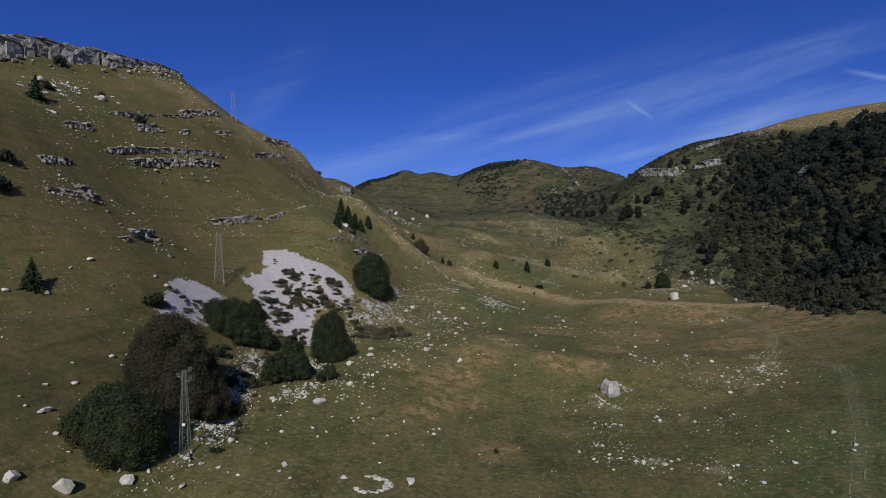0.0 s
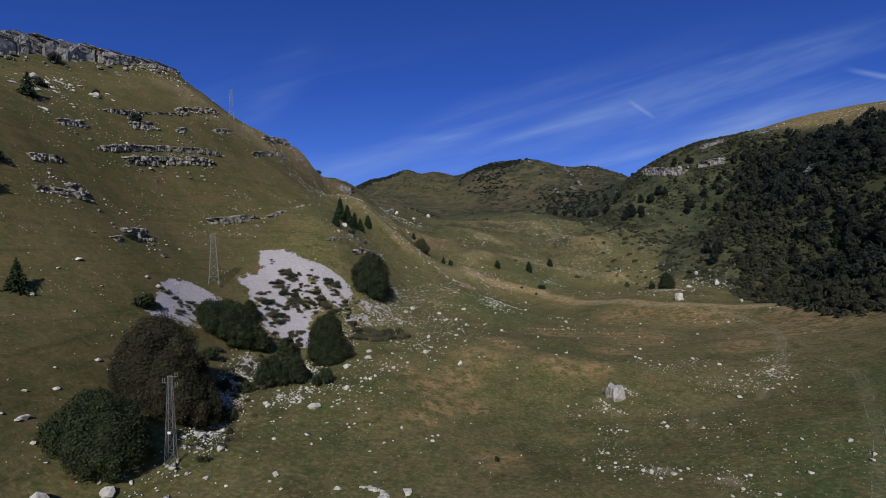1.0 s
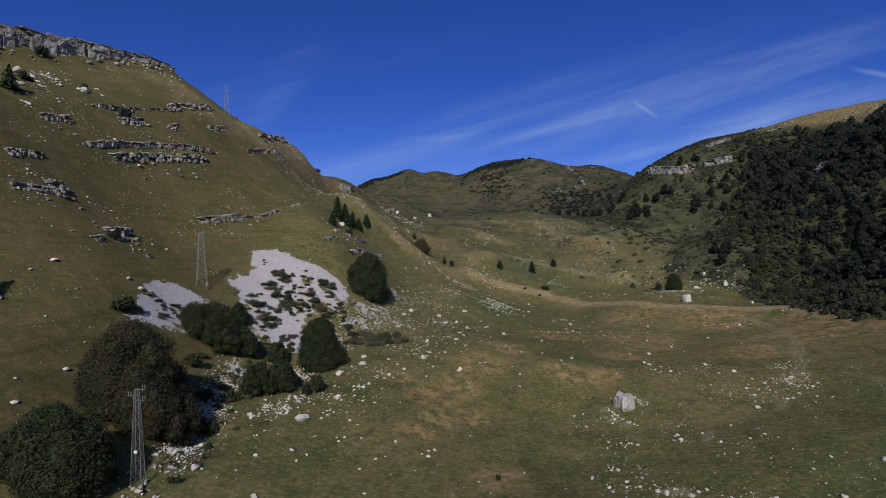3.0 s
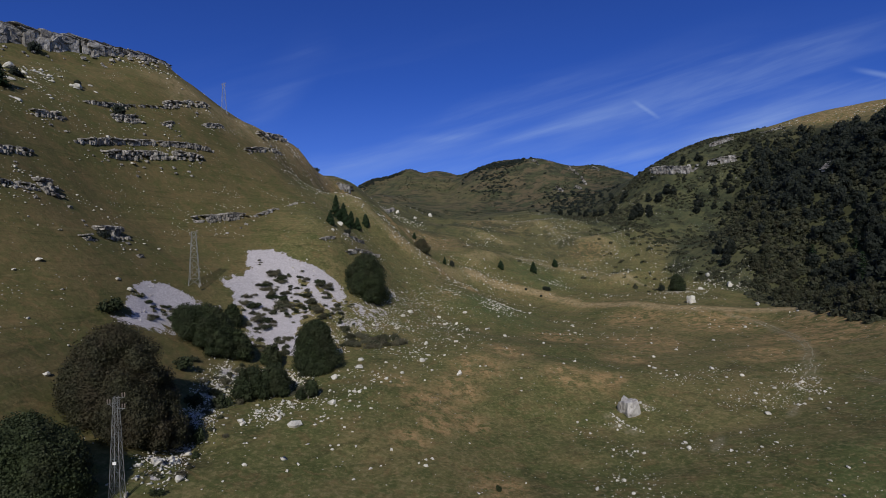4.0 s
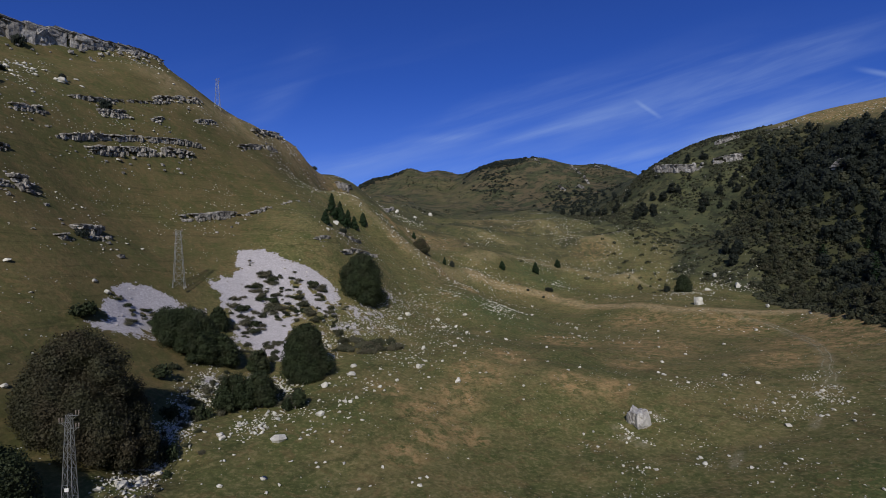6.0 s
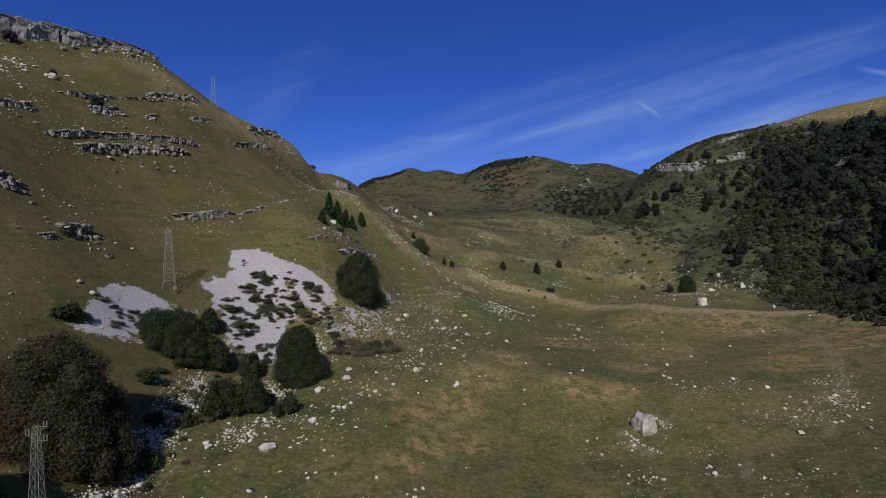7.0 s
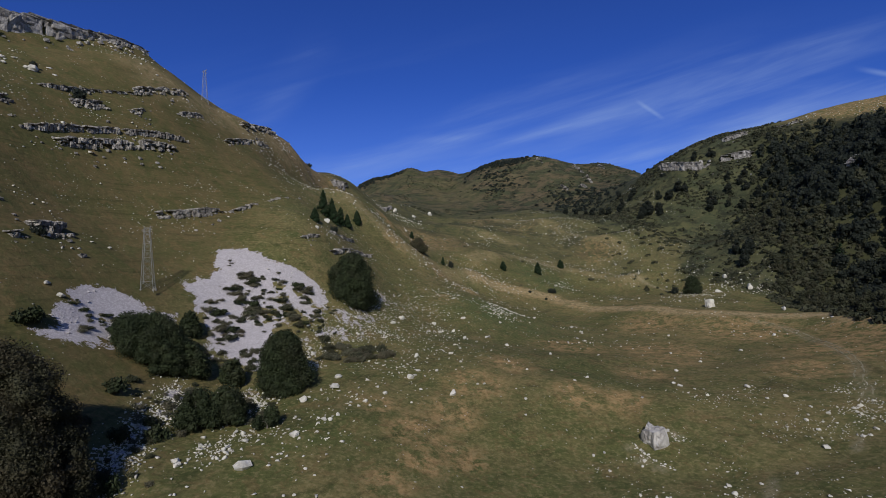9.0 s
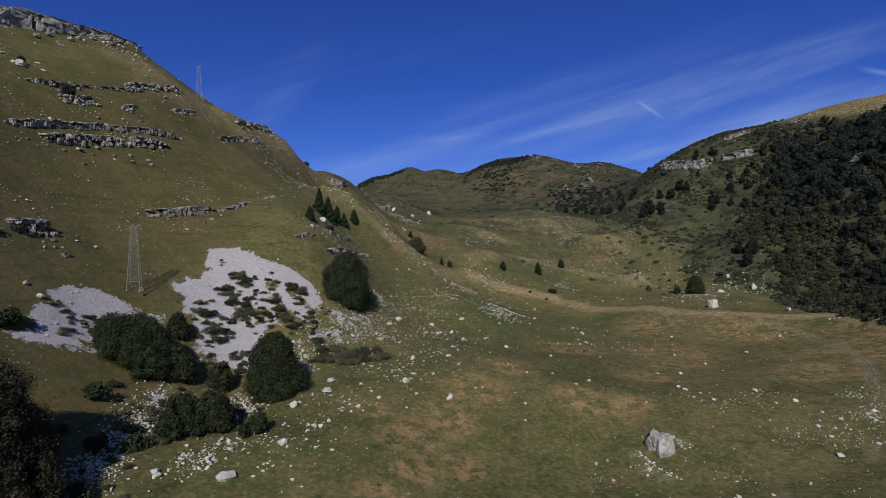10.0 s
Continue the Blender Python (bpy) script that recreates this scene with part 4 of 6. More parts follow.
def thicket_tree(name, label, x, y, rx, ry, h, material, seed, lobes=22, size=0.55, cover=1.5, category="tree", group="", skirt=0.25, follow=0.55, fine=1.0):
    """A broad tree or bush whose foliage follows the slope that it stands on, down to the ground."""
    rng = np.random.RandomState(seed)
    foot = place(x, y)
    base = new(name)
    base.location = foot
    heap = []
    for k in range(lobes):
        a, q = rng.uniform(0, 2 * np.pi), math.sqrt((k + 0.5) / lobes)
        dx, dy = rx * 0.78 * q * math.cos(a + k * 2.4), ry * 0.78 * q * math.sin(a + k * 2.4)
        r = fine * min(rx, ry) * rng.uniform(0.20, 0.46) * (1.1 - 0.25 * q)
        g = float(height(x + dx, y + dy)[0]) - foot.z
        low = 0.55 * g + 0.45 * g * q
        g = follow * g + 0.45 * g * q
        top = h * (1 - 0.55 * q ** 2.2) * rng.uniform(0.78, 1.10)
        heap.append((dx, dy, g + max(top - r, r * 0.5), r, rng.uniform(0.75, 1.3)))
        if top > 2.6 * r:
            heap.append((dx * 1.05, dy * 1.05, low + top * skirt + 0.35 * r, r * 1.05, 1.0))
        if top > 4.2 * r:
            heap.append((dx * 1.12, dy * 1.12, (low + g) / 2 + top * 0.55, r * 1.1, 1.0))
    v, f = joined(crown_arrays(heap, size, cover, rng), core_arrays(heap, 0.74, rng))
    part("crown", big_mesh("crown", v, f, material), base)
    part("trunk", trunk_mesh(h * 0.75, max(0.12, 0.028 * h), seed), base, "grey bark trunk with spreading limbs")
    return tagged(base, label, category, group)


def domed_tree(name, label, x, y, r, h, material, seed, lobes=30, size=0.5, cover=1.4, point=0.6, category="tree", group=""):
    """A dense tree leafed to the ground; point 0.35 makes a dome, 1 a cone."""
    rng = np.random.RandomState(seed)
    base = new(name)
    base.location = place(x, y, 0.2)
    heap = [(0, 0, h * 0.42, r * 0.5, 1.5)]
    for k in range(lobes):
        q = (k + 0.5) / lobes
        wide = r * (1 - q) ** point * min(1.0, 0.72 + 1.6 * q) * rng.uniform(0.82, 1.1)
        a = k * 2.4 + rng.uniform(-0.3, 0.3)
        lobe = (0.30 + 0.12 * rng.rand()) * wide + 0.16
        d = max(0.0, wide - lobe) * rng.uniform(0.85, 1.08)
        dx, dy = d * math.cos(a), d * math.sin(a)
        drop = (float(height(x + dx, y + dy)[0]) - base.location.z) * (1 - q) ** 2
        heap.append((dx, dy, drop + h * (0.06 + 0.90 * q) - 0.2 * lobe, lobe, 0.9))
    v, f = joined(crown_arrays(heap, size, cover, rng), core_arrays(heap, 0.74, rng))
    part("crown", big_mesh("crown", v, f, material), base)
    part("trunk", trunk_mesh(h * 0.75, max(0.12, 0.028 * h), seed), base, "grey bark trunk with spreading limbs")
    return tagged(base, label, category, group)


def conifer_meshes(h, r, seed, material, size=0.5, whorls=16, bare=0.05):
    """Trunk and crown of a spruce-like conifer with drooping boughs."""
    rng = np.random.RandomState(seed)
    pts, nor = [], []
    for k in range(whorls):
        t = k / (whorls - 1)
        z = h * (bare + (0.97 - bare) * t)
        rad = r * (1 - t) ** 0.85 * rng.uniform(0.8, 1.15) + 0.06
        n = max(3, int(5 + 9 * rad / r))
        for a in rng.uniform(0, 2 * np.pi) + np.arange(n) * 2 * np.pi / n + rng.normal(0, 0.15, n):
            L = rad * rng.uniform(0.75, 1.12)
            m = max(2, int(L / (size * 0.42)))
            q = (np.arange(m) + 0.7) / m
            p = np.stack([np.cos(a) * L * q, np.sin(a) * L * q, z - 0.28 * L * q ** 1.5 + 0.05 * L], -1)
            p += rng.normal(0, size * 0.14, p.shape)
            pts.append(p)
            nor.append(np.tile([np.cos(a) * 0.45, np.sin(a) * 0.45, 0.75], (m, 1)))
    v, f = leaves(np.concatenate(pts), np.concatenate(nor), size, rng, 0.45, 0.34)
    heart = [(0, 0, h * (0.12 + 0.2 * i), r * 0.55 * (1 - 0.2 * i), 1.2 + 0.3 * i) for i in range(4)]
    v, f = joined((v, f), core_arrays(heart, 0.7, rng))
    tv, tf = tube([(0, 0, -0.4), (0, 0, h * 0.5), (0, 0, h)], [0.03 * h, 0.018 * h, 0.01], 6)
    return big_mesh("trunk", tv, tf, bark), big_mesh("crown", v, f, material)


def conifer(x, y, h, r, label, group, seed, size=0.45, proto=None, whorls=16):
    trunk, crown = proto or conifer_meshes(h, r, seed, needle, size, whorls)
    base = new("conifer")
    base.location = place(x, y, 0.1)
    base.rotation_euler = (0, 0, seed * 1.3)
    part("trunk", trunk, base)
    part("crown", crown, base)
    return tagged(base, label, "tree", group)


def round_meshes(h, r, seed, material, size, lobes=12, cover=1.2):
    """Trunk and crown of a round-headed broadleaf tree."""
    rng = np.random.RandomState(seed)
    heap = []
    for k in range(lobes):
        a, t = rng.uniform(0, 6.28), rng.uniform(0.14, 0.86)
        out = r * 0.62 * math.sin(math.pi * min(1, t * 0.9 + 0.1)) * rng.uniform(0.3, 1.0)
        heap.append((out * math.cos(a), out * math.sin(a), h * t, r * rng.uniform(0.34, 0.52) * (1.15 - 0.4 * t), 0.95))
    v, f = joined(crown_arrays(heap, size, cover, rng, 0.8, 0.40, (0.80, 1.22)), core_arrays(heap, 0.76, rng))
    return trunk_mesh(h * 0.8, 0.026 * h, seed, 4), big_mesh("crown", v, f, material)


def shrub_mesh(seed, material, size=0.4, cover=1.0, lobes=6):
    """A low cushion of scrub about 2 m across and 1 m high, its base at z = 0."""
    rng = np.random.RandomState(seed)
    heap = [(rng.uniform(-0.65, 0.65), rng.uniform(-0.65, 0.65), rng.uniform(0.15, 0.5), rng.uniform(0.32, 0.52), 0.85) for _ in range(lobes)]
    v, f = joined(crown_arrays(heap, size, cover, rng, 0.9, 0.32, (0.6, 1.4)), core_arrays(heap, 0.52, rng))
    return big_mesh("shrub", v, f, material)


def shrub(protos, x, y, width, h, label, group, sink=0.1):
    rng = random.Random(int(x * 13 + y * 7))
    ob = new("shrub", rng.choice(protos))
    ob.location = place(x, y, sink)
    ob.rotation_euler = (0, 0, rng.uniform(0, 6.28))
    ob.scale = (width / 2.1, width / 2.1 * rng.uniform(0.8, 1.1), h)
    return tagged(ob, label, "shrub", group)


# ---- pylons ----
def bar(bm_list, a, b, w):
    v, f = tube([a, b], [w, w], 4)
    bm_list.append((v, f))


def pylon(x, y, h, base_width, turn, label, plate=False, detail=9, stout=1.0, head=0.20):
    root = new("pylon")
    root.location = place(x, y)
    root.rotation_euler = (0, 0, radians(turn))
    half0, half1 = base_width / 2, head
    corner = lambda sx, sy, z: (sx * (half0 + (half1 - half0) * z / h), sy * (half0 + (half1 - half0) * z / h), z)
    signs = ((1, 1), (-1, 1), (-1, -1), (1, -1))
    for sx, sy in signs:
        v, f = tube([corner(sx, sy, -0.5), corner(sx, sy, h * 0.5), corner(sx, sy, h)], [0.036 * stout, 0.030 * stout, 0.026 * stout], 4)
        part("leg", big_mesh("leg", v, f, steel), root)
        foot = part("footing", mesh_box("footing", 0.34, 0.34, 0.5, concrete), root, "concrete footing block")
        foot.location = corner(sx, sy, 0)
    levels = [h * (1 - (1 - k / detail) ** 1.25) for k in range(detail + 1)]
    for i in range(4):
        (ax, ay), (bx, by) = signs[i], signs[(i + 1) % 4]
        bits = []
        for k in range(detail):
            lo, hi = levels[k], levels[k + 1]
            bar(bits, corner(ax, ay, lo), corner(bx, by, hi), 0.013 * stout)
            bar(bits, corner(bx, by, lo), corner(ax, ay, hi), 0.013 * stout)
            bar(bits, corner(ax, ay, hi), corner(bx, by, hi), 0.013 * stout)
        v, f = joined(*bits)
        part("lattice_face", big_mesh("lattice_face", v, f, steel), root)
    for side, z in ((1, h - 0.1), (-1, h - 0.75), (1, h - 1.3)):
        bits = []
        bar(bits, (0, 0, z), (side * 0.9, 0, z), 0.026)
        bar(bits, (side * 0.24, 0, z - 0.4), (side * 0.75, 0, z), 0.016)
        v, f = joined(*bits)
        arm = part("crossarm", big_mesh("crossarm", v, f, steel), root)
        for out in (0.6, 0.86):
            v, f = tube([(0, 0, 0), (0, 0, 0.1), (0, 0, 0.16), (0, 0, 0.30), (0, 0, 0.36), (0, 0, 0.48)], [0.03, 0.03, 0.07, 0.045, 0.07, 0.025], 8)
            ins = part("insulator", big_mesh("insulator", v, f, porcelain), arm, "brown porcelain insulator")
            ins.location = (side * out, 0, z + 0.03)
    if plate:
        sign = part("warning_plate", mesh_box("warning_plate", 0.36, 0.05, 0.32, white_plate), root, "white enamelled plate")
        sign.location = (0, -(half0 + (half1 - half0) * 0.36) - 0.06, h * 0.36)
    return tagged(root, label, "pylon", "lattice pylons of the power line")


def mesh_box(name, w, d, h, material):
    bm = bmesh.new()
    bmesh.ops.create_cube(bm, size=1)
    bmesh.ops.scale(bm, vec=(w, d, h), verts=bm.verts)
    bmesh.ops.bevel(bm, geom=list(bm.edges), offset=min(w, d, h) * 0.08, segments=1, affect="EDGES")
    me = bpy.data.meshes.new(name)
    bm.to_mesh(me)
    bm.free()
    me.materials.append(material)
    return me


pylon(-34.0, 65.2, 10.7, 1.15, 8, "grey galvanised lattice pylon in front of beech bushes", True)
pylon(-56.0, 125.0, 12.2, 2.2, 20, "grey galvanised lattice pylon above the scree", stout=1.5, head=0.44)
pylon(-91.2, 220.5, 12.6, 2.1, 15, "grey lattice pylon on the crest of the hill", detail=7, stout=1.6, head=0.36)

# ---- cliffs and ledges ----
def cliff():
    """The plateau's edge: uneven beds of blocks, split by clefts, over fallen rubble."""
    rng = random.Random(11)
    root = new("cliff")
    root.location = place(-118, 205)

    def lay(name, x, y, z, sx, sy, sz, tilt=0.05, turn=0.2):
        ob = new(name, rng.choice(BLOCKS))
        run = math.atan((float(rim(y - 2)) - float(rim(y + 2))) / 4)
        ob.parent = root
        ob.location = Vector((x, y, z)) - root.location
        ob.rotation_euler = (rng.uniform(-tilt, tilt), rng.uniform(-tilt, tilt), rng.uniform(-turn, turn) + run)
        ob.scale = (sx, sy, sz)

    for bed, (lo, hi, small, large) in enumerate(((0.0, 0.58, 1.4, 4.6), (0.50, 0.88, 1.1, 4.0), (0.82, 0.93, 2.5, 7.0), (0.91, 1.0, 2.5, 8.0))):
        y = 112.0 + rng.uniform(0, 2)
        while y < 219:
            w = rng.uniform(small, large) * (1.0 if y < 205 else 0.6)
            mid = y + w / 2
            x = float(rim(mid)) + 0.35 + 0.6 * math.sin(mid * 0.37) + 0.4 * math.sin(mid * 0.93 + 1)
            foot, top = float(height(x + 2.0, mid)[0]), float(height(x - 2.8, mid)[0]) + 0.2
            cleft = bed < 2 and math.sin(mid * 0.47 + 2) + 0.5 * math.sin(mid * 1.3) > 1.05
            tall = top - foot
            out = (rng.uniform(-0.4, 0.35) if bed < 2 else rng.uniform(-0.15, 0.2)) - 0.2 * bed - (2.0 if cleft else 0)
            lay("rock_block" if bed < 2 else "cap_slab", x + out, mid, foot + tall * (lo + hi) / 2 - (0.2 if bed == 0 else 0), rng.uniform(2.8, 3.8), w * 1.42, tall * (hi - lo) * rng.uniform(1.03, 1.09) + (0.4 if bed == 0 else 0), 0.05 if bed < 2 else 0.015, 0.2 if bed < 2 else 0.06)
            y += w * 0.9
    for _ in range(95):
        y = rng.uniform(114, 219)
        out = abs(rng.gauss(0, 3.2)) + 1.6
        s = rng.uniform(0.4, 1.5) if out < 5 else rng.uniform(0.3, 0.9)
        x = float(rim(y)) + out
        p = place(x, y)
        lay("fallen_block", x, y, p.z + s * 0.15, s * 1.3, s, s * 0.8, 0.4)
    return tagged(root, "grey limestone cliff with dark clefts edging the plateau", "cliff")


cliff()
LEDGE = "weathered grey limestone ledge breaking through the grass"
outcrop("rock_outcrop", "upright wall of grey limestone across the slope", [(-93.4, 139.0), (-91.8, 152), (-88.9, 163), (-84.2, 175), (-80.0, 186)], 1.8, 0.9, 1, 1, depth=1.4, gaps=0.14, lean=0.1, litter=22)
outcrop("rock_outcrop", "broken lower wall of grey limestone across the slope", [(-89.4, 145), (-86.4, 158), (-82.6, 168), (-79.0, 177)], 2.8, 1.0, 31, 2, depth=1.6, gaps=0.12, lean=0.15, litter=26)
outcrop("rock_outcrop", LEDGE, [(-102.9, 156), (-101.7, 162), (-100.4, 169)], 1.3, 1.1, 3, 1, gaps=0.05)
outcrop("rock_outcrop", LEDGE, [(-100.2, 170), (-97.2, 179), (-94.7, 187)], 0.9, 0.9, 2, 1, gaps=0.3, litter=3)
outcrop("rock_outcrop", LEDGE, [(-96.8, 160), (-95.6, 165), (-94.6, 170)], 2.6, 0.82, 4, 3, depth=1.6, gaps=0.15)
outcrop("rock_outcrop", LEDGE, [(-99.4, 133), (-99.2, 138), (-99.0, 143)], 2, 0.75, 5, 2, gaps=0.25)
outcrop("rock_outcrop", LEDGE, [(-95.5, 184), (-94.0, 192), (-92.6, 201), (-91.6, 209)], 2.6, 1.09, 6, 3, depth=1.5, gaps=0.25)
outcrop("rock_outcrop", LEDGE, [(-86.8, 194), (-86.0, 200), (-85.2, 207)], 1.8, 0.88, 7, 2, gaps=0.15)
outcrop("rock_outcrop", LEDGE, [(-91.0, 176), (-90.4, 181)], 1.6, 0.75, 8, 2, gaps=0.2)
outcrop("rock_outcrop", LEDGE, [(-75.5, 206), (-74.8, 220), (-74.2, 243)], 2.2, 1.36, 9, 2, gaps=0.35)
outcrop("rock_outcrop", "broken limestone crags on the crest", [(-79.5, 230), (-79.2, 245), (-79.0, 258), (-80.0, 268)], 3.2, 1.36, 10, 3, depth=2.0, gaps=0.2)
outcrop("rock_outcrop", "broken limestone crags on the crest", [(-78.5, 284), (-80.0, 300)], 2.6, 1.36, 20, 3, depth=2.0, gaps=0.3)
outcrop("rock_outcrop", "jutting dark crag at the end of the crest", [(-61.6, 306), (-58.2, 308.6), (-56.2, 308.5)], 4.5, 1.5, 21, 3, BLOCKS, depth=2.6, gaps=0.05)
outcrop("rock_outcrop", LEDGE, [(-89.8, 113), (-90.2, 122)], 1.8, 0.75, 11, 2, gaps=0.3)
outcrop("rock_outcrop", LEDGE, [(-83.2, 106), (-82.2, 114)], 1.5, 0.68, 12, 2, gaps=0.4)
outcrop("rock_outcrop", "block of grey limestone standing out of the slope", [(-81.6, 115.2), (-81.2, 118.6)], 4, 1.09, 13, 4, depth=1.8, gaps=0.0)
outcrop("rock_outcrop", LEDGE, [(-70.6, 117), (-70.2, 123.8)], 3, 0.88, 14, 3, depth=1.5, gaps=0.1)
outcrop("rock_outcrop", LEDGE, [(-70.4, 110.5), (-70.4, 114)], 1.3, 0.54, 22, 1, gaps=0.3)
outcrop("rock_outcrop", "long limestone ledge running along the slope", [(-69.0, 151), (-66.5, 155), (-63.5, 160), (-60.6, 165)], 2.3, 0.88, 15, 2, depth=1.4, gaps=0.12)
outcrop("rock_outcrop", LEDGE, [(-60.4, 165.5), (-57, 171), (-53.6, 178)], 1.0, 0.8, 16, 1, gaps=0.38)
outcrop("rock_outcrop", LEDGE, [(-53, 179), (-50, 190), (-47.7, 201)], 0.6, 0.7, 17, 1, gaps=0.62)
outcrop("rock_outcrop", "flat limestone slabs above a round bush", [(-29.6, 168), (-28.2, 178), (-26.8, 186)], 1.3, 1.3, 18, 1, depth=1.6, gaps=0.25)
outcrop("rock_outcrop", LEDGE, [(-36.4, 163.5), (-34.2, 170)], 1.0, 0.61, 19, 1, gaps=0.25)
outcrop("rock_outcrop", LEDGE, [(-33.6, 181), (-32.0, 190)], 0.8, 0.6, 33, 1, gaps=0.3)
outcrop("rock_outcrop", LEDGE, [(-32.4, 188), (-31.4, 196), (-30.5, 203)], 1.2, 0.75, 23, 1, gaps=0.3)
outcrop("rock_outcrop", LEDGE, [(-27.6, 190), (-24.6, 206)], 1.2, 0.82, 24, 1, gaps=0.35)
RIGHT = "pale limestone cliff above the woods"
outcrop("rock_outcrop", RIGHT, [(158.6, 402), (161.5, 390), (166.5, 378), (173, 371), (180, 369)], 5.76, 1.9, 25, 2, BLOCKS, depth=2.5, gaps=0.03, lean=0.15)
outcrop("rock_outcrop", RIGHT, [(186, 366), (192, 363), (201, 358)], 4.68, 1.7, 26, 2, BLOCKS, depth=2.5, gaps=0.05, lean=0.15)
outcrop("rock_outcrop", RIGHT, [(197, 383), (204, 381), (211, 379)], 3.24, 1.5, 27, 2, BLOCKS, depth=2.2, gaps=0.05)
outcrop("rock_outcrop", RIGHT, [(194, 266), (200, 268)], 3.96, 1.5, 28, 2, BLOCKS, depth=2.0, gaps=0.03)
outcrop("rock_outcrop", RIGHT, [(225, 369), (231, 365), (238, 361)], 1.728, 1.22, 29, 2, BLOCKS, depth=2.0, gaps=0.35)

FAR = "pale rock rib on the far hill"
for k, line in enumerate(([(155, 650), (159, 618)], [(161, 610), (159, 582)], [(184, 640), (186, 622)], [(112, 668), (118, 650)], [(126, 584), (128, 566)], [(147, 580), (149, 566)], [(-38, 334), (-34, 350)])):
    outcrop("rock_outcrop", FAR, line, 2.2, 1.5, 70 + k, 1, depth=1.5, gaps=0.35, litter=10)

# ---- boulders and rocks ----
def boulder(name, label, x, y, w, d, h, seed, material, category="boulder", turn=0.0, points=16):
    ob = new(name, rough_stone(name, seed, material, points, 3) if points else block_mesh(name, seed, material, 2, 0.08))
    ob.location = place(x, y) + Vector((0, 0, h * 0.40))
    ob.scale, ob.rotation_euler = (w, d, h), (0, 0, turn)
    return tagged(ob, label, category)


def split_boulder(x, y):
    """A squat broken boulder: a rounded main mass, a side block across a dark cleft, a rough cap over both."""
    root = new("boulder")
    root.location = place(x, y, 0.1)
    for name, seed, where, size, turn, jag in (("main_block", 46, (0.35, 0, 1.5), (4.4, 3.7, 4.1), 0.35, 0.07), ("side_block", 48, (-1.75, 0.9, 1.2), (1.4, 1.9, 3.0), 0.2, 0.08), ("cap_block", 51, (-0.45, 0.8, 2.3), (2.7, 2.5, 2.5), 0.8, 0.09)):
        ob = part(name, block_mesh(name, seed, boulder_stone, 3, jag, 0.30), root)
        ob.location, ob.scale, ob.rotation_euler = where, size, (0.12, -0.10, turn)
    return tagged(root, "big solitary grey-white broken boulder on the meadow", "boulder")


split_boulder(35.0, 107.9).scale = (0.74, 0.8, 0.76)
boulder("boulder", "square white boulder at the foot of the wooded slope", 99.8, 217.5, 2.4, 2.2, 3.3, 17, pale_stone, turn=0.3, points=0)
for x, y, w in ((129.6, 261.9, 3.3), (118.5, 246.9, 2.3), (128.5, 241.4, 3.1), (118.6, 204.2, 2.1), (125.5, 199, 1.6), (-32, 346.4, 3.2), (-11.5, 393, 4.2), (-21, 360, 2.8), (-37.2, 191.7, 2.2), (-35.7, 174, 1.3)):
    stone(x, y, w, "pale limestone boulder among grass and scrub", "boulders of the valley floor", 0.8)
for x, y, w in ((-17.4, 115.3, 1.9), (-17.9, 120.6, 1.5), (-21.2, 109.8, 1.6), (-15.9, 102.2, 1.1), (-14.2, 104.0, 0.8), (-18.8, 97.3, 1.4), (-29.1, 106.3, 1.6), (-25.1, 96.0, 1.2), (-4.8, 123.4, 1.5), (-4.5, 136.4, 1.4), (-10.5, 136.4, 1.1), (-10.1, 117.1, 0.7), (-8.5, 115.0, 0.9), (-11.2, 110.8, 0.9), (0.1, 127.9, 0.8), (3.3, 119.2, 1.7), (13.3, 170.3, 1.8), (17.8, 162.3, 1.2), (-0.2, 167.0, 1.4), (6.7, 164.2, 1.5), (-2.0, 174.7, 1.5), (-10.7, 166.9, 1.7), (-12.3, 160.0, 1.5), (2.9, 138.9, 1.1), (3.6, 172.1, 1.4), (6.7, 184.9, 1.7), (-30.3, 88.5, 1.0), (-33.7, 108.0, 0.7), (-30.3, 94.2, 0.8), (-26.9, 93.5, 0.8), (-25.7, 91.2, 0.8), (-20.5, 103.5, 0.6), (-15.2, 90.4, 0.5), (-16.0, 98.8, 0.5)):
    stone(x, y, w)
for x, y, w in ((-50.0, 67.7, 0.9), (-48.1, 60.4, 1.2), (-45.5, 58.5, 0.7), (-52.7, 70.9, 0.5), (-33.9, 72.4, 1.5), (-30.5, 70.8, 1.2), (-34.0, 64.2, 0.7), (-31.6, 64.2, 0.7), (-29.4, 64.5, 0.7), (-26.6, 63.8, 0.6), (-22.0, 67.6, 1.0), (-22.2, 66.1, 0.5), (-20.4, 64.8, 0.6), (-25.4, 77.0, 0.7), (-31.0, 89.3, 1.2), (-19.9, 77.3, 0.6), (-26.1, 72.4, 0.4), (-16.2, 85.2, 0.6), (-15.1, 85.5, 0.5), (-12.6, 85.7, 0.6), (-15.0, 102.4, 0.9), (-7.4, 86.3, 0.7), (-3.3, 83.6, 0.5), (-2.4, 85.0, 0.6), (-1.5, 85.6, 0.6), (-2.3, 83.1, 0.7), (21.1, 81.0, 0.8), (48.8, 76.1, 0.6), (47.8, 69.6, 0.8), (-11.4, 77.5, 0.5), (-9.7, 80.6, 0.6), (-13.8, 66.3, 1.1)):
    stone(x, y, w)
stone(-22.7, 89.2, 2.3, "flat pale limestone slab in the grass", rise=0.4)
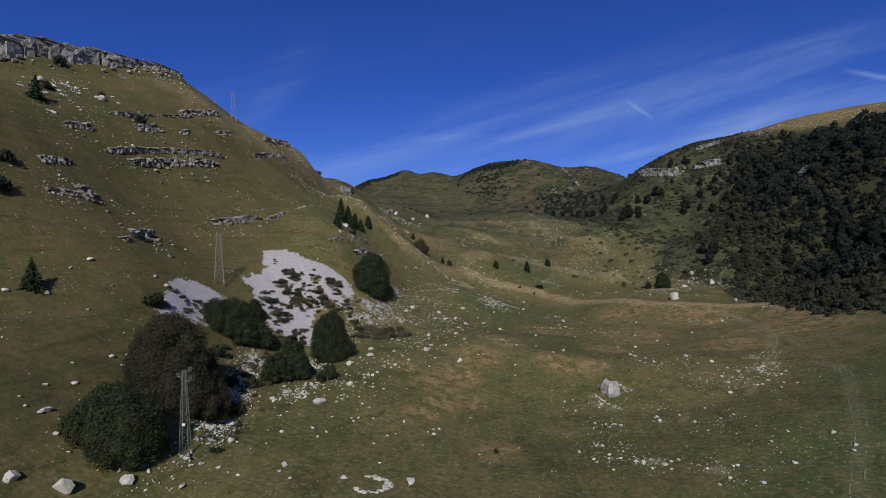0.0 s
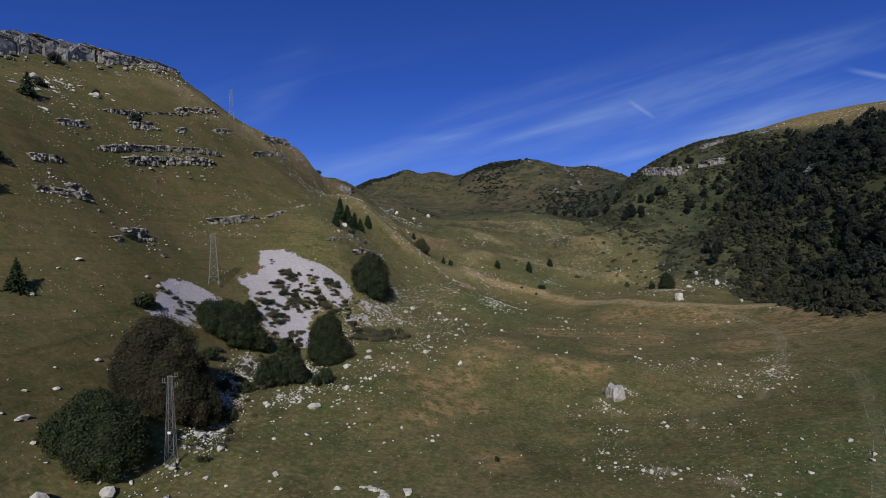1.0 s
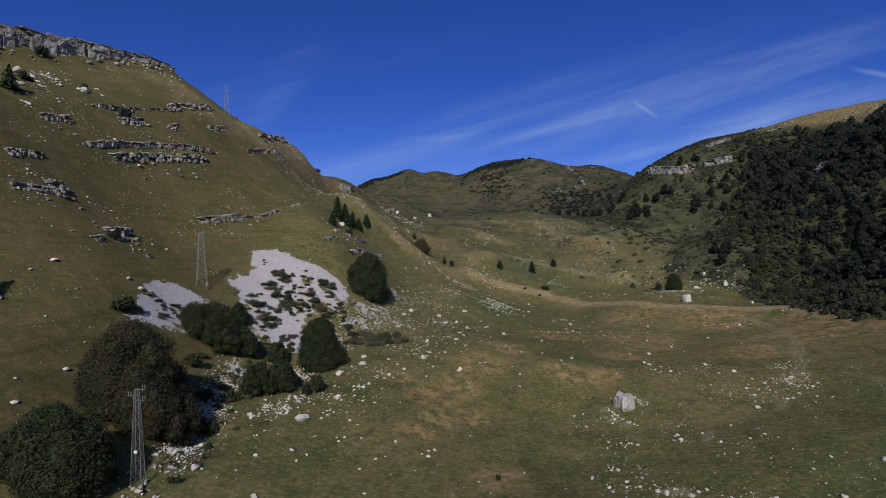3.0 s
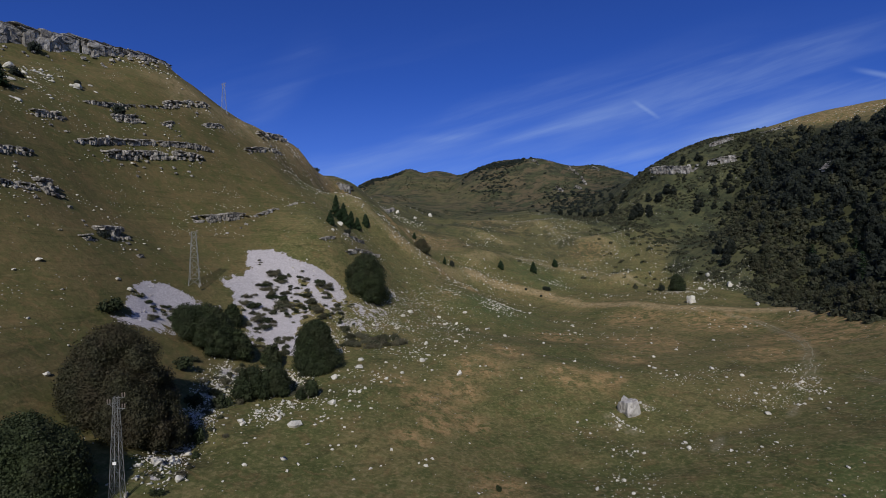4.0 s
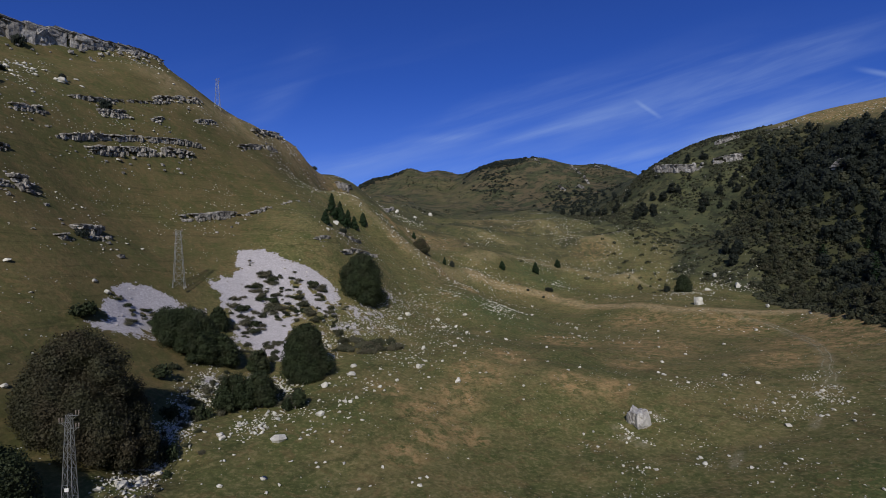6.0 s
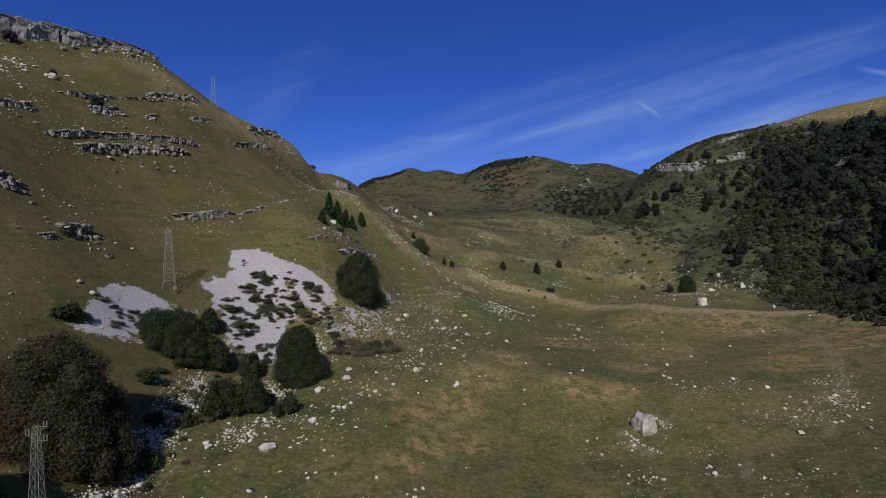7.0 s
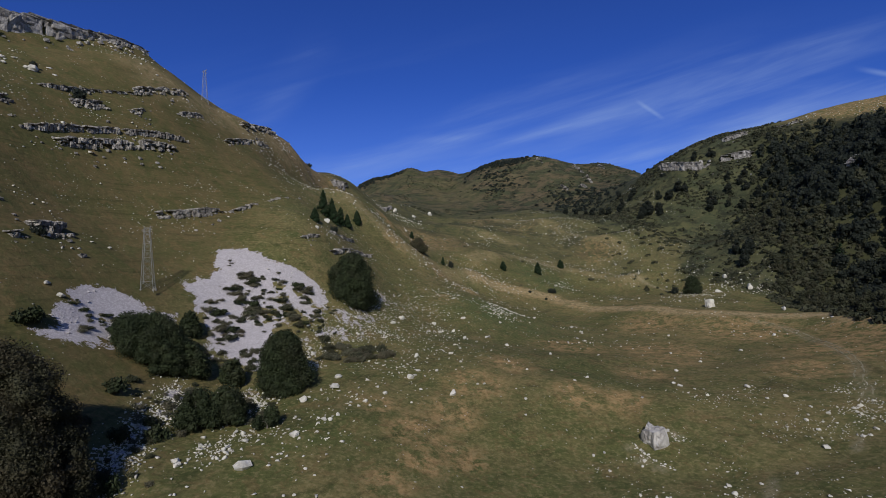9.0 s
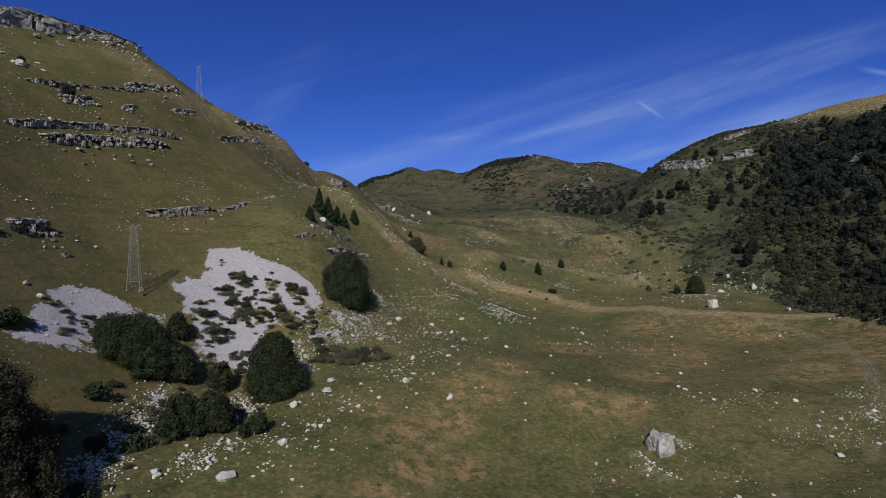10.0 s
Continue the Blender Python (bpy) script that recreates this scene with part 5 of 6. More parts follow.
for x, y, w in ((-52, 78.2, 1.0), (-50, 77.8, 0.8), (-51.3, 81, 0.7), (-69, 97.7, 1.2), (-62, 107.8, 1.2), (-59.6, 107.8, 1.5), (-66.8, 129.7, 0.9), (-69.2, 93, 0.7), (-73.2, 107.8, 0.8), (-61.2, 86.2, 0.6), (-51.3, 64.3, 0.7), (-48.3, 59.8, 0.8), (-67, 84.6, 1.1), (-70.5, 80.5, 1.0)):
    stone(x, y, w)
for x, y, w in ((57.7, 102.3, 1.1), (60.4, 126.4, 1.4), (48.1, 128.0, 1.1), (47.9, 130.3, 0.9), (54.4, 171.2, 0.8), (79.7, 162.5, 1.0), (27.3, 127.3, 0.7), (30.8, 131.2, 0.8), (26.6, 106.5, 0.6), (25.9, 101.6, 0.6), (61.7, 163.5, 0.9), (54.2, 143.4, 1.0), (64.3, 152.8, 0.9), (16.5, 119.7, 0.7), (27.7, 153.9, 1.0), (24.3, 134.8, 0.7), (15.7, 114.6, 0.6), (65.8, 98.9, 0.7), (8.0, 123.4, 0.6), (5.1, 133.5, 0.8), (9.2, 123.6, 0.8)):
    stone(x, y, w)
for x, y, w in ((-44, 50.7, 1.5), (-40.2, 52.6, 2.5), (-36.5, 57.2, 1.8), (-5.1, 67.0, 1.5), (-109.2, 161.1, 3.0), (-110, 160, 1.4), (-121, 151, 3.4), (-118, 150, 1.6)):
    stone(x, y, w, "large pale limestone rock on the slope")
for x, y, w in ((-116.9, 138.9, 2.6), (-119.3, 146.7, 2.2), (-117.7, 148.4, 1.7), (-118.0, 150.6, 2.1), (-112.6, 141.5, 3.0), (-118.2, 157.2, 1.8), (-114.8, 150.6, 1.4), (-116.6, 157.8, 1.4), (-112.4, 148.5, 1.3), (-109, 160.9, 2.3), (-109.6, 167.4, 1.5), (-106.8, 165.9, 1.3), (-103.8, 134.1, 2.0), (-104.5, 133.1, 1.2), (-106.4, 147.2, 1.0)):
    stone(x, y, w, "flat white limestone slab on the grassy slope", "white slabs below the cliff", 0.3)
ring_rng = random.Random(9)
for k in range(34):        # an arc of bare stones below the big boulder
    u = k / 33
    x = 31.9 + 3.2 * u ** 1.6 + ring_rng.gauss(0, 0.25)
    stone(x, 108.4 - 7.0 * u + ring_rng.gauss(0, 0.3), ring_rng.uniform(0.18, 0.50), "small white stone on trodden ground by the boulder", "stones round the boulder", 0.4)
for k in range(12):
    stone(38.2 + ring_rng.uniform(0, 2.2), 108.8 + ring_rng.uniform(-0.9, 1.4), ring_rng.uniform(0.18, 0.42), "small white stone on trodden ground by the boulder", "stones round the boulder", 0.4)
for k in range(30):        # a crescent of stones half sunk in the turf
    a, out = -2.3 + 4.2 * k / 29, ring_rng.uniform(0.8, 1.15)
    stone(-10.2 + 2.5 * out * math.cos(a), 65.6 + 1.9 * out * math.sin(a), ring_rng.uniform(0.4, 1.0), "flat pale stone of a rough ring in the turf", "ring of stones in the turf", 0.4)

# ---- trees ----
thicket_tree("beech", "broad dense beech with reddish brown autumn foliage", -41.3, 78.0, 7.6, 6.8, 12.2, beech_leaf, 101, 90, 0.20, 1.2, group="beeches by the gully", fine=0.66)
thicket_tree("beech", "round dark green beech on the slope", -40.0, 61.2, 5.9, 5.2, 7.5, green_leaf, 102, 80, 0.20, 1.2, group="beeches by the gully", follow=0.1, fine=0.66)
thicket_tree("broadleaf_tree", "spreading dark green tree at the foot of the scree", -47.0, 111.2, 7.0, 5.2, 7.8, green_leaf, 104, 60, 0.23, 1.2, follow=0.3, fine=0.7)
thicket_tree("broadleaf_tree", "bushy dark green tree beside the scree", -41.6, 112.4, 3.4, 3.2, 5.8, green_leaf, 105, 20, 0.27, 1.3, follow=0.3)
domed_tree("broadleaf_tree", "tall cone-shaped dark green tree below the scree", -26.2, 115.4, 5.3, 11.0, green_leaf, 106, 60, 0.25, point=0.36)
domed_tree("broadleaf_tree", "round dense dark tree on the slope beside the scree", -22.4, 157.5, 6.9, 12.2, green_leaf, 107, 60, 0.32, point=0.34)
thicket_tree("broadleaf_tree", "small bushy tree in the gully", -33.6, 99.6, 3.2, 2.8, 5.8, green_leaf, 108, 18, 0.25, 1.3, follow=0.4)
thicket_tree("broadleaf_tree", "small bushy tree in the gully", -30.2, 101.8, 3.0, 2.6, 6.2, green_leaf, 109, 18, 0.25, 1.3, follow=0.4)
thicket_tree("broadleaf_tree", "low bushy tree near the gully", -23.6, 100.2, 2.3, 2.0, 3.2, green_leaf, 110, 10, 0.26, 1.4, "bush")
thicket_tree("broadleaf_tree", "small dark tree above the gully", -35.4, 115.6, 2.0, 2.0, 5.0, green_leaf, 111, 14, 0.26, 1.3)
domed_tree("broadleaf_tree", "round dark bush on the sunny spur", -11.0, 247.5, 4.3, 5.8, beech_leaf, 112, 26, 0.45, point=0.32, category="bush")
domed_tree("broadleaf_tree", "bushy dark tree at the foot of the wooded slope", 109.0, 250.0, 4.6, 8.2, green_leaf, 113, 34, 0.5, point=0.45)
conifer(-68.9, 83.8, 5.4, 2.1, "young dark conifer on the grassy slope", "lone conifers", 1, 0.34, whorls=18)
domed_tree("broadleaf_tree", "small round dark tree at the scree's edge", -46.4, 122.6, 2.4, 4.8, green_leaf, 114, 24, 0.34, point=0.4)
conifer(-108.8, 134.3, 6.4, 2.6, "dark conifer below the cliff", "lone conifers", 3, 0.55)
SMALL = "small dark conifer on the valley pasture"
for k, (x, y, h, r) in enumerate(((48.5, 290.9, 6.8, 2.1), (63.5, 305.6, 5.0, 2.1), (29.2, 279, 4.8, 1.9), (-0.4, 250.6, 3.8, 0.9), (-17.4, 293.8, 4.0, 1.3))):
    domed_tree("conifer", SMALL, x, y, 1.15 * r, h, needle, 160 + k, 16, 0.36, point=0.55, group="small conifers of the valley")
for k, (x, y, h, r) in enumerate(((-40.6, 201, 9.4, 2.3), (-38.6, 205, 8.2, 2.1), (-37.4, 203, 6.8, 2.0), (-36.4, 209, 6.6, 1.9), (-34.6, 212, 5.2, 1.8), (-32.9, 222, 5.8, 1.9), (-37.6, 179, 4.4, 1.6))):
    domed_tree("conifer", "dense dark conifer in a small group on the slope", x, y, r, h, needle, 140 + k, 26, 0.36, point=0.52, group="group of conifers on the slope")

# ---- shrubs ----
SCRUB = [shrub_mesh(200 + s, scrub_leaf, 0.17, 0.6, 9) for s in range(6)]
GREY = [shrub_mesh(230 + s, grey_leaf, 0.2, 0.9, 7) for s in range(5)]
GREEN = [shrub_mesh(210 + s, green_leaf, 0.22, 1.2) for s in range(4)]
DARK = [shrub_mesh(220 + s, wood_leaf, 0.24, 1.2) for s in range(4)]
shrub_rng = random.Random(4)
for k, (x, y, w) in enumerate(SCREE_SHRUBS):
    for j in range(3 + (w > 3.3) + 2 * (w > 4.1)):
        dx, dy = (0, 0) if j == 0 else (0.34 * w * math.cos(2.3 * j + k), 0.34 * w * math.sin(2.3 * j + k))
        wide = w * shrub_rng.uniform(0.40, 0.75)
        shrub(SCRUB if (j + k) % 4 < 2 else GREY if (j + k) % 4 == 2 else GREEN, x + dx, y + dy, wide, wide * shrub_rng.uniform(0.30, 0.48), "low brownish green scrub growing in the scree", "scrub on the scree")
for _ in range(90):
    x, y = shrub_rng.uniform(-47, -24), shrub_rng.uniform(124, 150)
    wide = shrub_rng.uniform(0.7, 2.0)
    if float(inside(UPPER_SCREE, np.array([x]), np.array([y]))[0]) > -2.5 and y - x < 188:
        shrub(SCRUB if shrub_rng.random() < 0.6 else GREY, x, y, wide, wide * shrub_rng.uniform(0.3, 0.5), "small tuft of brownish scrub in the scree", "scrub on the scree")
for x, y, w, h in ((-57.6, 98.8, 3.8, 2.4), (-35.6, 94, 3.2, 2.2), (-34.4, 82, 2.2, 2.0), (-31.2, 67.6, 1.5, 0.8), (-45.5, 98.5, 4.0, 2.0), (-39, 90.5, 2.6, 1.8), (7.6, 79, 0.9, 0.9)):
    shrub(GREEN, x, y, w, h, "leafy green bush near the gully", "bushes near the gully")
for _ in range(80):        # thin scrub between the bushes below the scree
    x, y = shrub_rng.choice(((-42.3, 117.9), (-41.0, 108.7), (-36.2, 121.5), (-40.4, 100.6), (-37.9, 93.9), (-30.8, 111.5), (-27.0, 104.3), (-38.5, 123.5), (-44.5, 121.0), (-25.0, 139.0)))
    w = shrub_rng.uniform(0.7, 2.2)
    shrub(SCRUB if shrub_rng.random() < 0.5 else GREY, x + shrub_rng.gauss(0, 1.8), y + shrub_rng.gauss(0, 2.2), w, w * shrub_rng.uniform(0.35, 0.6), "thin grey-green scrub among the rubble", "scrub on the scree")
for _ in range(34):
    x, y = shrub_rng.uniform(-25, -10), shrub_rng.uniform(129.5, 139)
    w = shrub_rng.uniform(1.6, 3.6)
    shrub(SCRUB if shrub_rng.random() < 0.7 else GREY, x, y + 0.25 * (x + 17), w, w * shrub_rng.uniform(0.4, 0.65), "low dull green thicket below the scree", "bushes near the gully")
for x, y, w, h in ((108, 267, 4.6, 3.4), (3.1, 253.6, 2.8, 3.6), (51.2, 266.5, 4.0, 2.6), (-98.5, 164.1, 4.2, 3.6), (-70.9, 116.4, 2.6, 1.8), (-84.9, 97.3, 5.2, 3.4), (-90.2, 102.8, 4.6, 3.2), (-115.8, 147.5, 3.4, 2.6), (-110.0, 162, 2.4, 2.4), (-128.6, 168.5, 3.6, 4.0), (-33.6, 186, 2.6, 2.0), (40, 262, 2.0, 1.2), (46, 258, 1.8, 1.0), (-73.0, 300, 4.0, 3.0), (-74.5, 395, 6.0, 4.5)):
    shrub(DARK, x, y, w, h, "dark bush standing alone on the grass", "lone bushes")

g_rng = random.Random(21)
for _ in range(26):        # undergrowth of the stony gully
    (ax, ay), (bx, by) = g_rng.choice(list(zip(GULLY[:-1], GULLY[1:])))
    u = g_rng.random()
    w = g_rng.uniform(0.8, 2.2)
    shrub(g_rng.choice((SCRUB, GREEN, GREY)), ax + (bx - ax) * u + g_rng.gauss(0, 2.4), ay + (by - ay) * u + g_rng.gauss(0, 1.5), w, w * g_rng.uniform(0.35, 0.7), "small green bush among stones of the gully", "bushes near the gully")

# ---- woods on the far slope ----
wood_rng = random.Random(77)
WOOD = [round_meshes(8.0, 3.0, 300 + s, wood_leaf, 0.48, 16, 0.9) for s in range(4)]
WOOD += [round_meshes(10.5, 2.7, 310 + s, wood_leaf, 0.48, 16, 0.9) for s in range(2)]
THIN = [round_meshes(6.5, 2.3, 330 + s, grey_leaf, 0.32, 12, 0.6) for s in range(4)]
FIRS = [conifer_meshes(11.0, 2.6, 320 + s, needle, 0.8, 12) for s in range(2)]


def in_woods(x, y):
    """How thickly trees stand at x, y: 0 none, 1 closed wood."""
    edge = float(wood_edge(y)) + (15 if y < 240 else 15 - 0.3 * min(36, y - 240)) + 3 * math.sin(y * 0.21) + 4 * math.sin(y * 0.083 + 1)
    deep = min(1.0, max(0.0, (x - edge) / (14.0 if y < 250 else 24.0)))
    top = min(1.0, max(0.0, (float(wood_top(y)) + 6 - x) / 42.0))
    return deep ** 1.2 * top ** 0.8


trees = 0
for _ in range(9000):
    x, y = wood_rng.uniform(112, 250), wood_rng.uniform(126, 290)
    if wood_rng.random() > in_woods(x, y) * (1.0 if y < 300 else 0.75) or trees >= 185:
        continue
    kind = (THIN if wood_rng.random() > 0.8 * in_woods(x, y) else WOOD) if wood_rng.random() < 0.9 or x > 215 else FIRS
    trunk, crown = wood_rng.choice(kind)
    base = new("forest_fir" if kind is FIRS else "forest_tree")
    base.location = place(x, y, 0.3)
    s = 0.55 + 0.8 * wood_rng.random() ** 2
    base.scale, base.rotation_euler = (s, s, s * wood_rng.uniform(0.85, 1.15)), (0, 0, wood_rng.uniform(0, 6.28))
    part("trunk", trunk, base)
    part("crown", crown, base)
    if kind is THIN:
        tagged(base, "thin grey-green tree at the wood's edge", "tree", "trees of the hillside wood")
    elif kind is WOOD:
        tagged(base, "dark green deciduous tree of the hillside wood", "tree", "trees of the hillside wood")
    else:
        tagged(base, "dark fir standing in the hillside wood", "tree", "trees of the hillside wood")
    trees += 1
for _ in range(115):        # a fringe of thin trees below the closed wood
    y = wood_rng.uniform(140, 285)
    x = float(wood_edge(y)) + wood_rng.uniform(0, 21)
    trunk, crown = wood_rng.choice(THIN)
    base = new("forest_tree")
    base.location, base.rotation_euler = place(x, y, 0.3), (0, 0, wood_rng.uniform(0, 6.28))
    s = wood_rng.uniform(0.45, 0.95)
    base.scale = (s, s, s * wood_rng.uniform(0.9, 1.2))
    part("trunk", trunk, base)
    part("crown", crown, base)
    tagged(base, "thin grey-green tree at the wood's edge", "tree", "trees of the hillside wood")
for x, y, s in ((126, 392, 0.9), (129, 396, 0.8), (136, 398, 0.7), (128, 357, 0.85), (131, 360, 0.95), (134.8, 359, 0.9), (139.5, 355, 0.9), (141, 361, 0.8), (150, 365, 1.0), (146, 371, 0.8), (157, 367, 1.0), (160, 363, 0.8), (167, 345.7, 0.9), (171, 347, 0.7), (139, 262, 0.9), (142, 266, 0.7), (177, 384, 0.7), (183.6, 376, 0.7), (183, 354, 0.7), (181, 334, 0.8), (121, 402, 0.8), (118, 408, 0.8), (112, 414, 0.8), (104, 430, 0.8), (110, 424, 0.7), (98, 440, 0.8), (176, 341, 0.6), (187, 347, 0.7), (174, 328, 0.6), (152, 300, 0.5), (148, 288, 0.45), (158, 310, 0.5), (165, 322, 0.55), (170, 368, 0.5), (192, 350, 0.7), (147, 273, 0.5), (136.5, 366, 0.9), (169.2, 348.9, 0.9), (139.6, 401.5, 0.8), (136.4, 424.7, 0.8), (179.9, 347.6, 0.8), (189, 332, 0.9), (188, 342, 0.9), (175.4, 382, 0.6), (184.8, 374, 0.7), (141.9, 273.3, 0.8), (144.8, 268.2, 1.0)):
    trunk, crown = wood_rng.choice(WOOD)
    base = new("hillside_tree")
    base.location, base.scale = place(x, y, 0.3), (s, s, s)
    base.rotation_euler = (0, 0, wood_rng.uniform(0, 6.28))
    part("trunk", trunk, base)
    part("crown", crown, base)
    tagged(base, "dark round tree on the grassy side of the valley", "tree", "scattered trees of the valley side")

# ---- small stuff ----
def canopy(seed, sprays=70):
    """A whole far tree as leaf sprays round a dark heart, 1 m across."""
    rng = np.random.RandomState(seed)
    heap = [(rng.uniform(-0.2, 0.2), rng.uniform(-0.2, 0.2), rng.uniform(-0.25, 0.45), rng.uniform(0.2, 0.32), 1.0) for _ in range(5)]
    return joined(crown_arrays(heap, 0.15, 0.42, rng, 0.8, 0.42, (0.80, 1.22)), core_arrays(heap, 0.76, rng))


def clump(seed, size, n=14):
    """A far bush as a cushion of fine leaf sprays, 2 m across."""
    rng = np.random.RandomState(seed)
    d = sphere_points(n, rng)
    d[:, 2] = np.abs(d[:, 2])
    lump = 0.55 + 0.30 * rng.rand(n, 1)
    return leaves(d * lump * [1, 1, 0.75], d, size, rng, 0.5, 0.42)


rng = np.random.RandomState(31)
n = 42000
sx, sy = rng.uniform(-220, 300, n), rng.uniform(150, 900, n)
m = marks(sx, sy)
keep = (rng.rand(n) < m["heath"] * smooth(lattice(sx, sy, 26) + 0.5 * lattice(sx, sy + 50, 9), -0.05, 0.5)) & (rng.rand(n) < 0.65 * (1 - 0.85 * smooth(sy, 440, 400) * smooth(sx, 118, 92)))
sx, sy = sx[keep], sy[keep]
k = 9000
ex, ey = rng.uniform(95, 235, k), rng.uniform(235, 430, k)
keep = rng.rand(k) < marks(ex, ey)["heath"] * smooth(lattice(ex, ey, 18) + 0.6 * lattice(ex, ey + 50, 6), -0.5, 0.4)
sx, sy = np.concatenate([sx, ex[keep]]), np.concatenate([sy, ey[keep]])
scattered("heath_scrub", "dull low scrub covering the far hillsides", "scrub", [clump(s, 0.55, 24) for s in range(5)], np.stack([sx, sy], -1), rng.uniform(0.6, 2.0, len(sx)), 32, grey_leaf, 0.1, 0.9, 0.5)

n = 1100
sy = rng.uniform(135, 320, n)
sx = wood_edge(sy) + rng.uniform(-5, 24, n)
scattered("edge_scrub", "thin grey-green bushes at the wood's foot", "scrub", [clump(s + 50, 0.40, 46) for s in range(5)], np.stack([sx, sy], -1), rng.uniform(1.0, 3.0, n), 39, grey_leaf, 0.1, 0.9, 0.5)
n = 700
u = rng.rand(n, 1)
line = np.where(rng.rand(n, 1) < 0.6, np.array([[38, 716]]) * (1 - u) + np.array([[100, 676]]) * u, np.array([[-135, 776]]) * (1 - u) + np.array([[-72, 798]]) * u)
spots = np.concatenate([line + rng.normal(0, 7, (n, 2)), rng.normal(0, 1, (260, 2)) * [16, 34] + [130, 515], rng.normal(0, 1, (160, 2)) * [14, 20] + [60, 640]])
scattered("dark_scrub", "dark scrub along the far ridge and its hollows", "scrub", [clump(s + 60, 0.55, 26) for s in range(5)], spots, rng.uniform(1.4, 3.6, len(spots)), 40, wood_leaf, 0.1, 0.9, 0.5)
n = 60
sx, sy = rng.uniform(-60, 150, n), rng.uniform(240, 440, n)
keep = lattice(sx, sy, 24) + 0.6 * lattice(sx, sy, 8) > 0.05
sx, sy = sx[keep], sy[keep]
scattered("low_scrub", "small dark tussocks and scrub on the valley floor", "scrub", [clump(s + 9, 0.42, 46) for s in range(5)], np.stack([sx, sy], -1), rng.uniform(0.35, 1.1, len(sx)), 37, scrub_leaf, 0.1, 0.8, 0.5)
n = 17000
sx, sy = rng.uniform(118, 300, n), rng.uniform(120, 420, n)
thick = np.array([in_woods(a, b) for a, b in zip(sx, sy)])
keep = (rng.rand(n) < thick * (0.75 + 0.25 * smooth(sy, 250, 285)) * (0.52 + 0.22 * lattice(sx, sy, 13)))
sx, sy = sx[keep], sy[keep]
spots, sizes = np.stack([sx, sy], -1), rng.uniform(3.0, 5.2, len(sx)) + 4.2 * rng.rand(len(sx)) ** 2.5
thin = rng.rand(len(sx)) < 0.16 + 0.7 * (1 - thick[keep]) ** 1.5
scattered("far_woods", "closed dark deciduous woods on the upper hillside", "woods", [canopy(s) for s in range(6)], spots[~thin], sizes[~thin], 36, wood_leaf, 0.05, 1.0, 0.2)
scattered("thin_woods", "thin grey-green young trees among the dark woods", "woods", [canopy(s + 20) for s in range(6)], spots[thin], 0.8 * sizes[thin], 41, grey_leaf, 0.05, 1.0, 0.2)

n = 9000
sx, sy = rng.uniform(112, 250, n), rng.uniform(120, 420, n)
keep = rng.rand(n) < marks(sx, sy)["wood"] * 0.6 + 0.12 * marks(sx, sy)["heath"]
sx, sy = sx[keep], sy[keep]
scattered("undergrowth", "dull green undergrowth beneath the hillside trees", "scrub", [clump(s + 30, 0.48, 32) for s in range(5)], np.stack([sx, sy], -1), rng.uniform(1.0, 2.8, len(sx)), 38, grey_leaf, 0.1, 0.9, 0.5)

PATCHES = ((29.7, 93.3, 4.5, 60), (26.8, 84.8, 5, 80), (25.3, 76.7, 5.5, 90), (30.2, 75.2, 3.4, 110), (38.0, 71.4, 4, 60), (37.6, 68.2, 4.5, 60), (73.3, 114.0, 2.4, 60), (70.5, 108, 3, 40), (39.0, 93.9, 3, 30), (25.4, 102.1, 4, 30), (55.7, 72.4, 5, 50), (60.2, 108.4, 10, 200), (70, 112, 4, 80), (48, 90, 8, 100), (52.8, 120.7, 5, 60), (31.4, 104.2, 2.2, 40), (38.6, 109.6, 2, 26), (19.2, 202, 7, 190), (17, 263, 16, 160), (-3, 169.6, 9, 150), (-16.3, 162, 7, 260), (-14.5, 152, 5, 200), (-20, 150, 8, 320), (-24, 141, 7, 280), (-26.2, 133, 4, 160), (-25, 126, 3, 110), (-30.4, 112, 4.5, 200), (-9, 182, 8, 130))
PATCHES += ((-12, 130, 8, 70), (-10, 150, 13, 150), (-2, 165, 10, 110), (-6, 125, 9, 70), (-15, 112, 7, 70), (-26, 97, 6, 120), (-28, 93, 4, 110), (-17.2, 97.4, 8, 90), (-33.5, 62, 5, 40), (-36.6, 59.8, 4, 60), (125, 256, 13, 220), (131.7, 239.5, 7, 90), (108, 243, 9, 120), (74, 120.6, 2.6, 70), (70, 111, 3, 70), (64, 106.2, 3, 50), (56.5, 108.2, 4.5, 60), (60, 123.5, 5, 50), (48.7, 121, 5, 50), (42.3, 100.2, 4, 40), (79.7, 122.6, 3, 40))
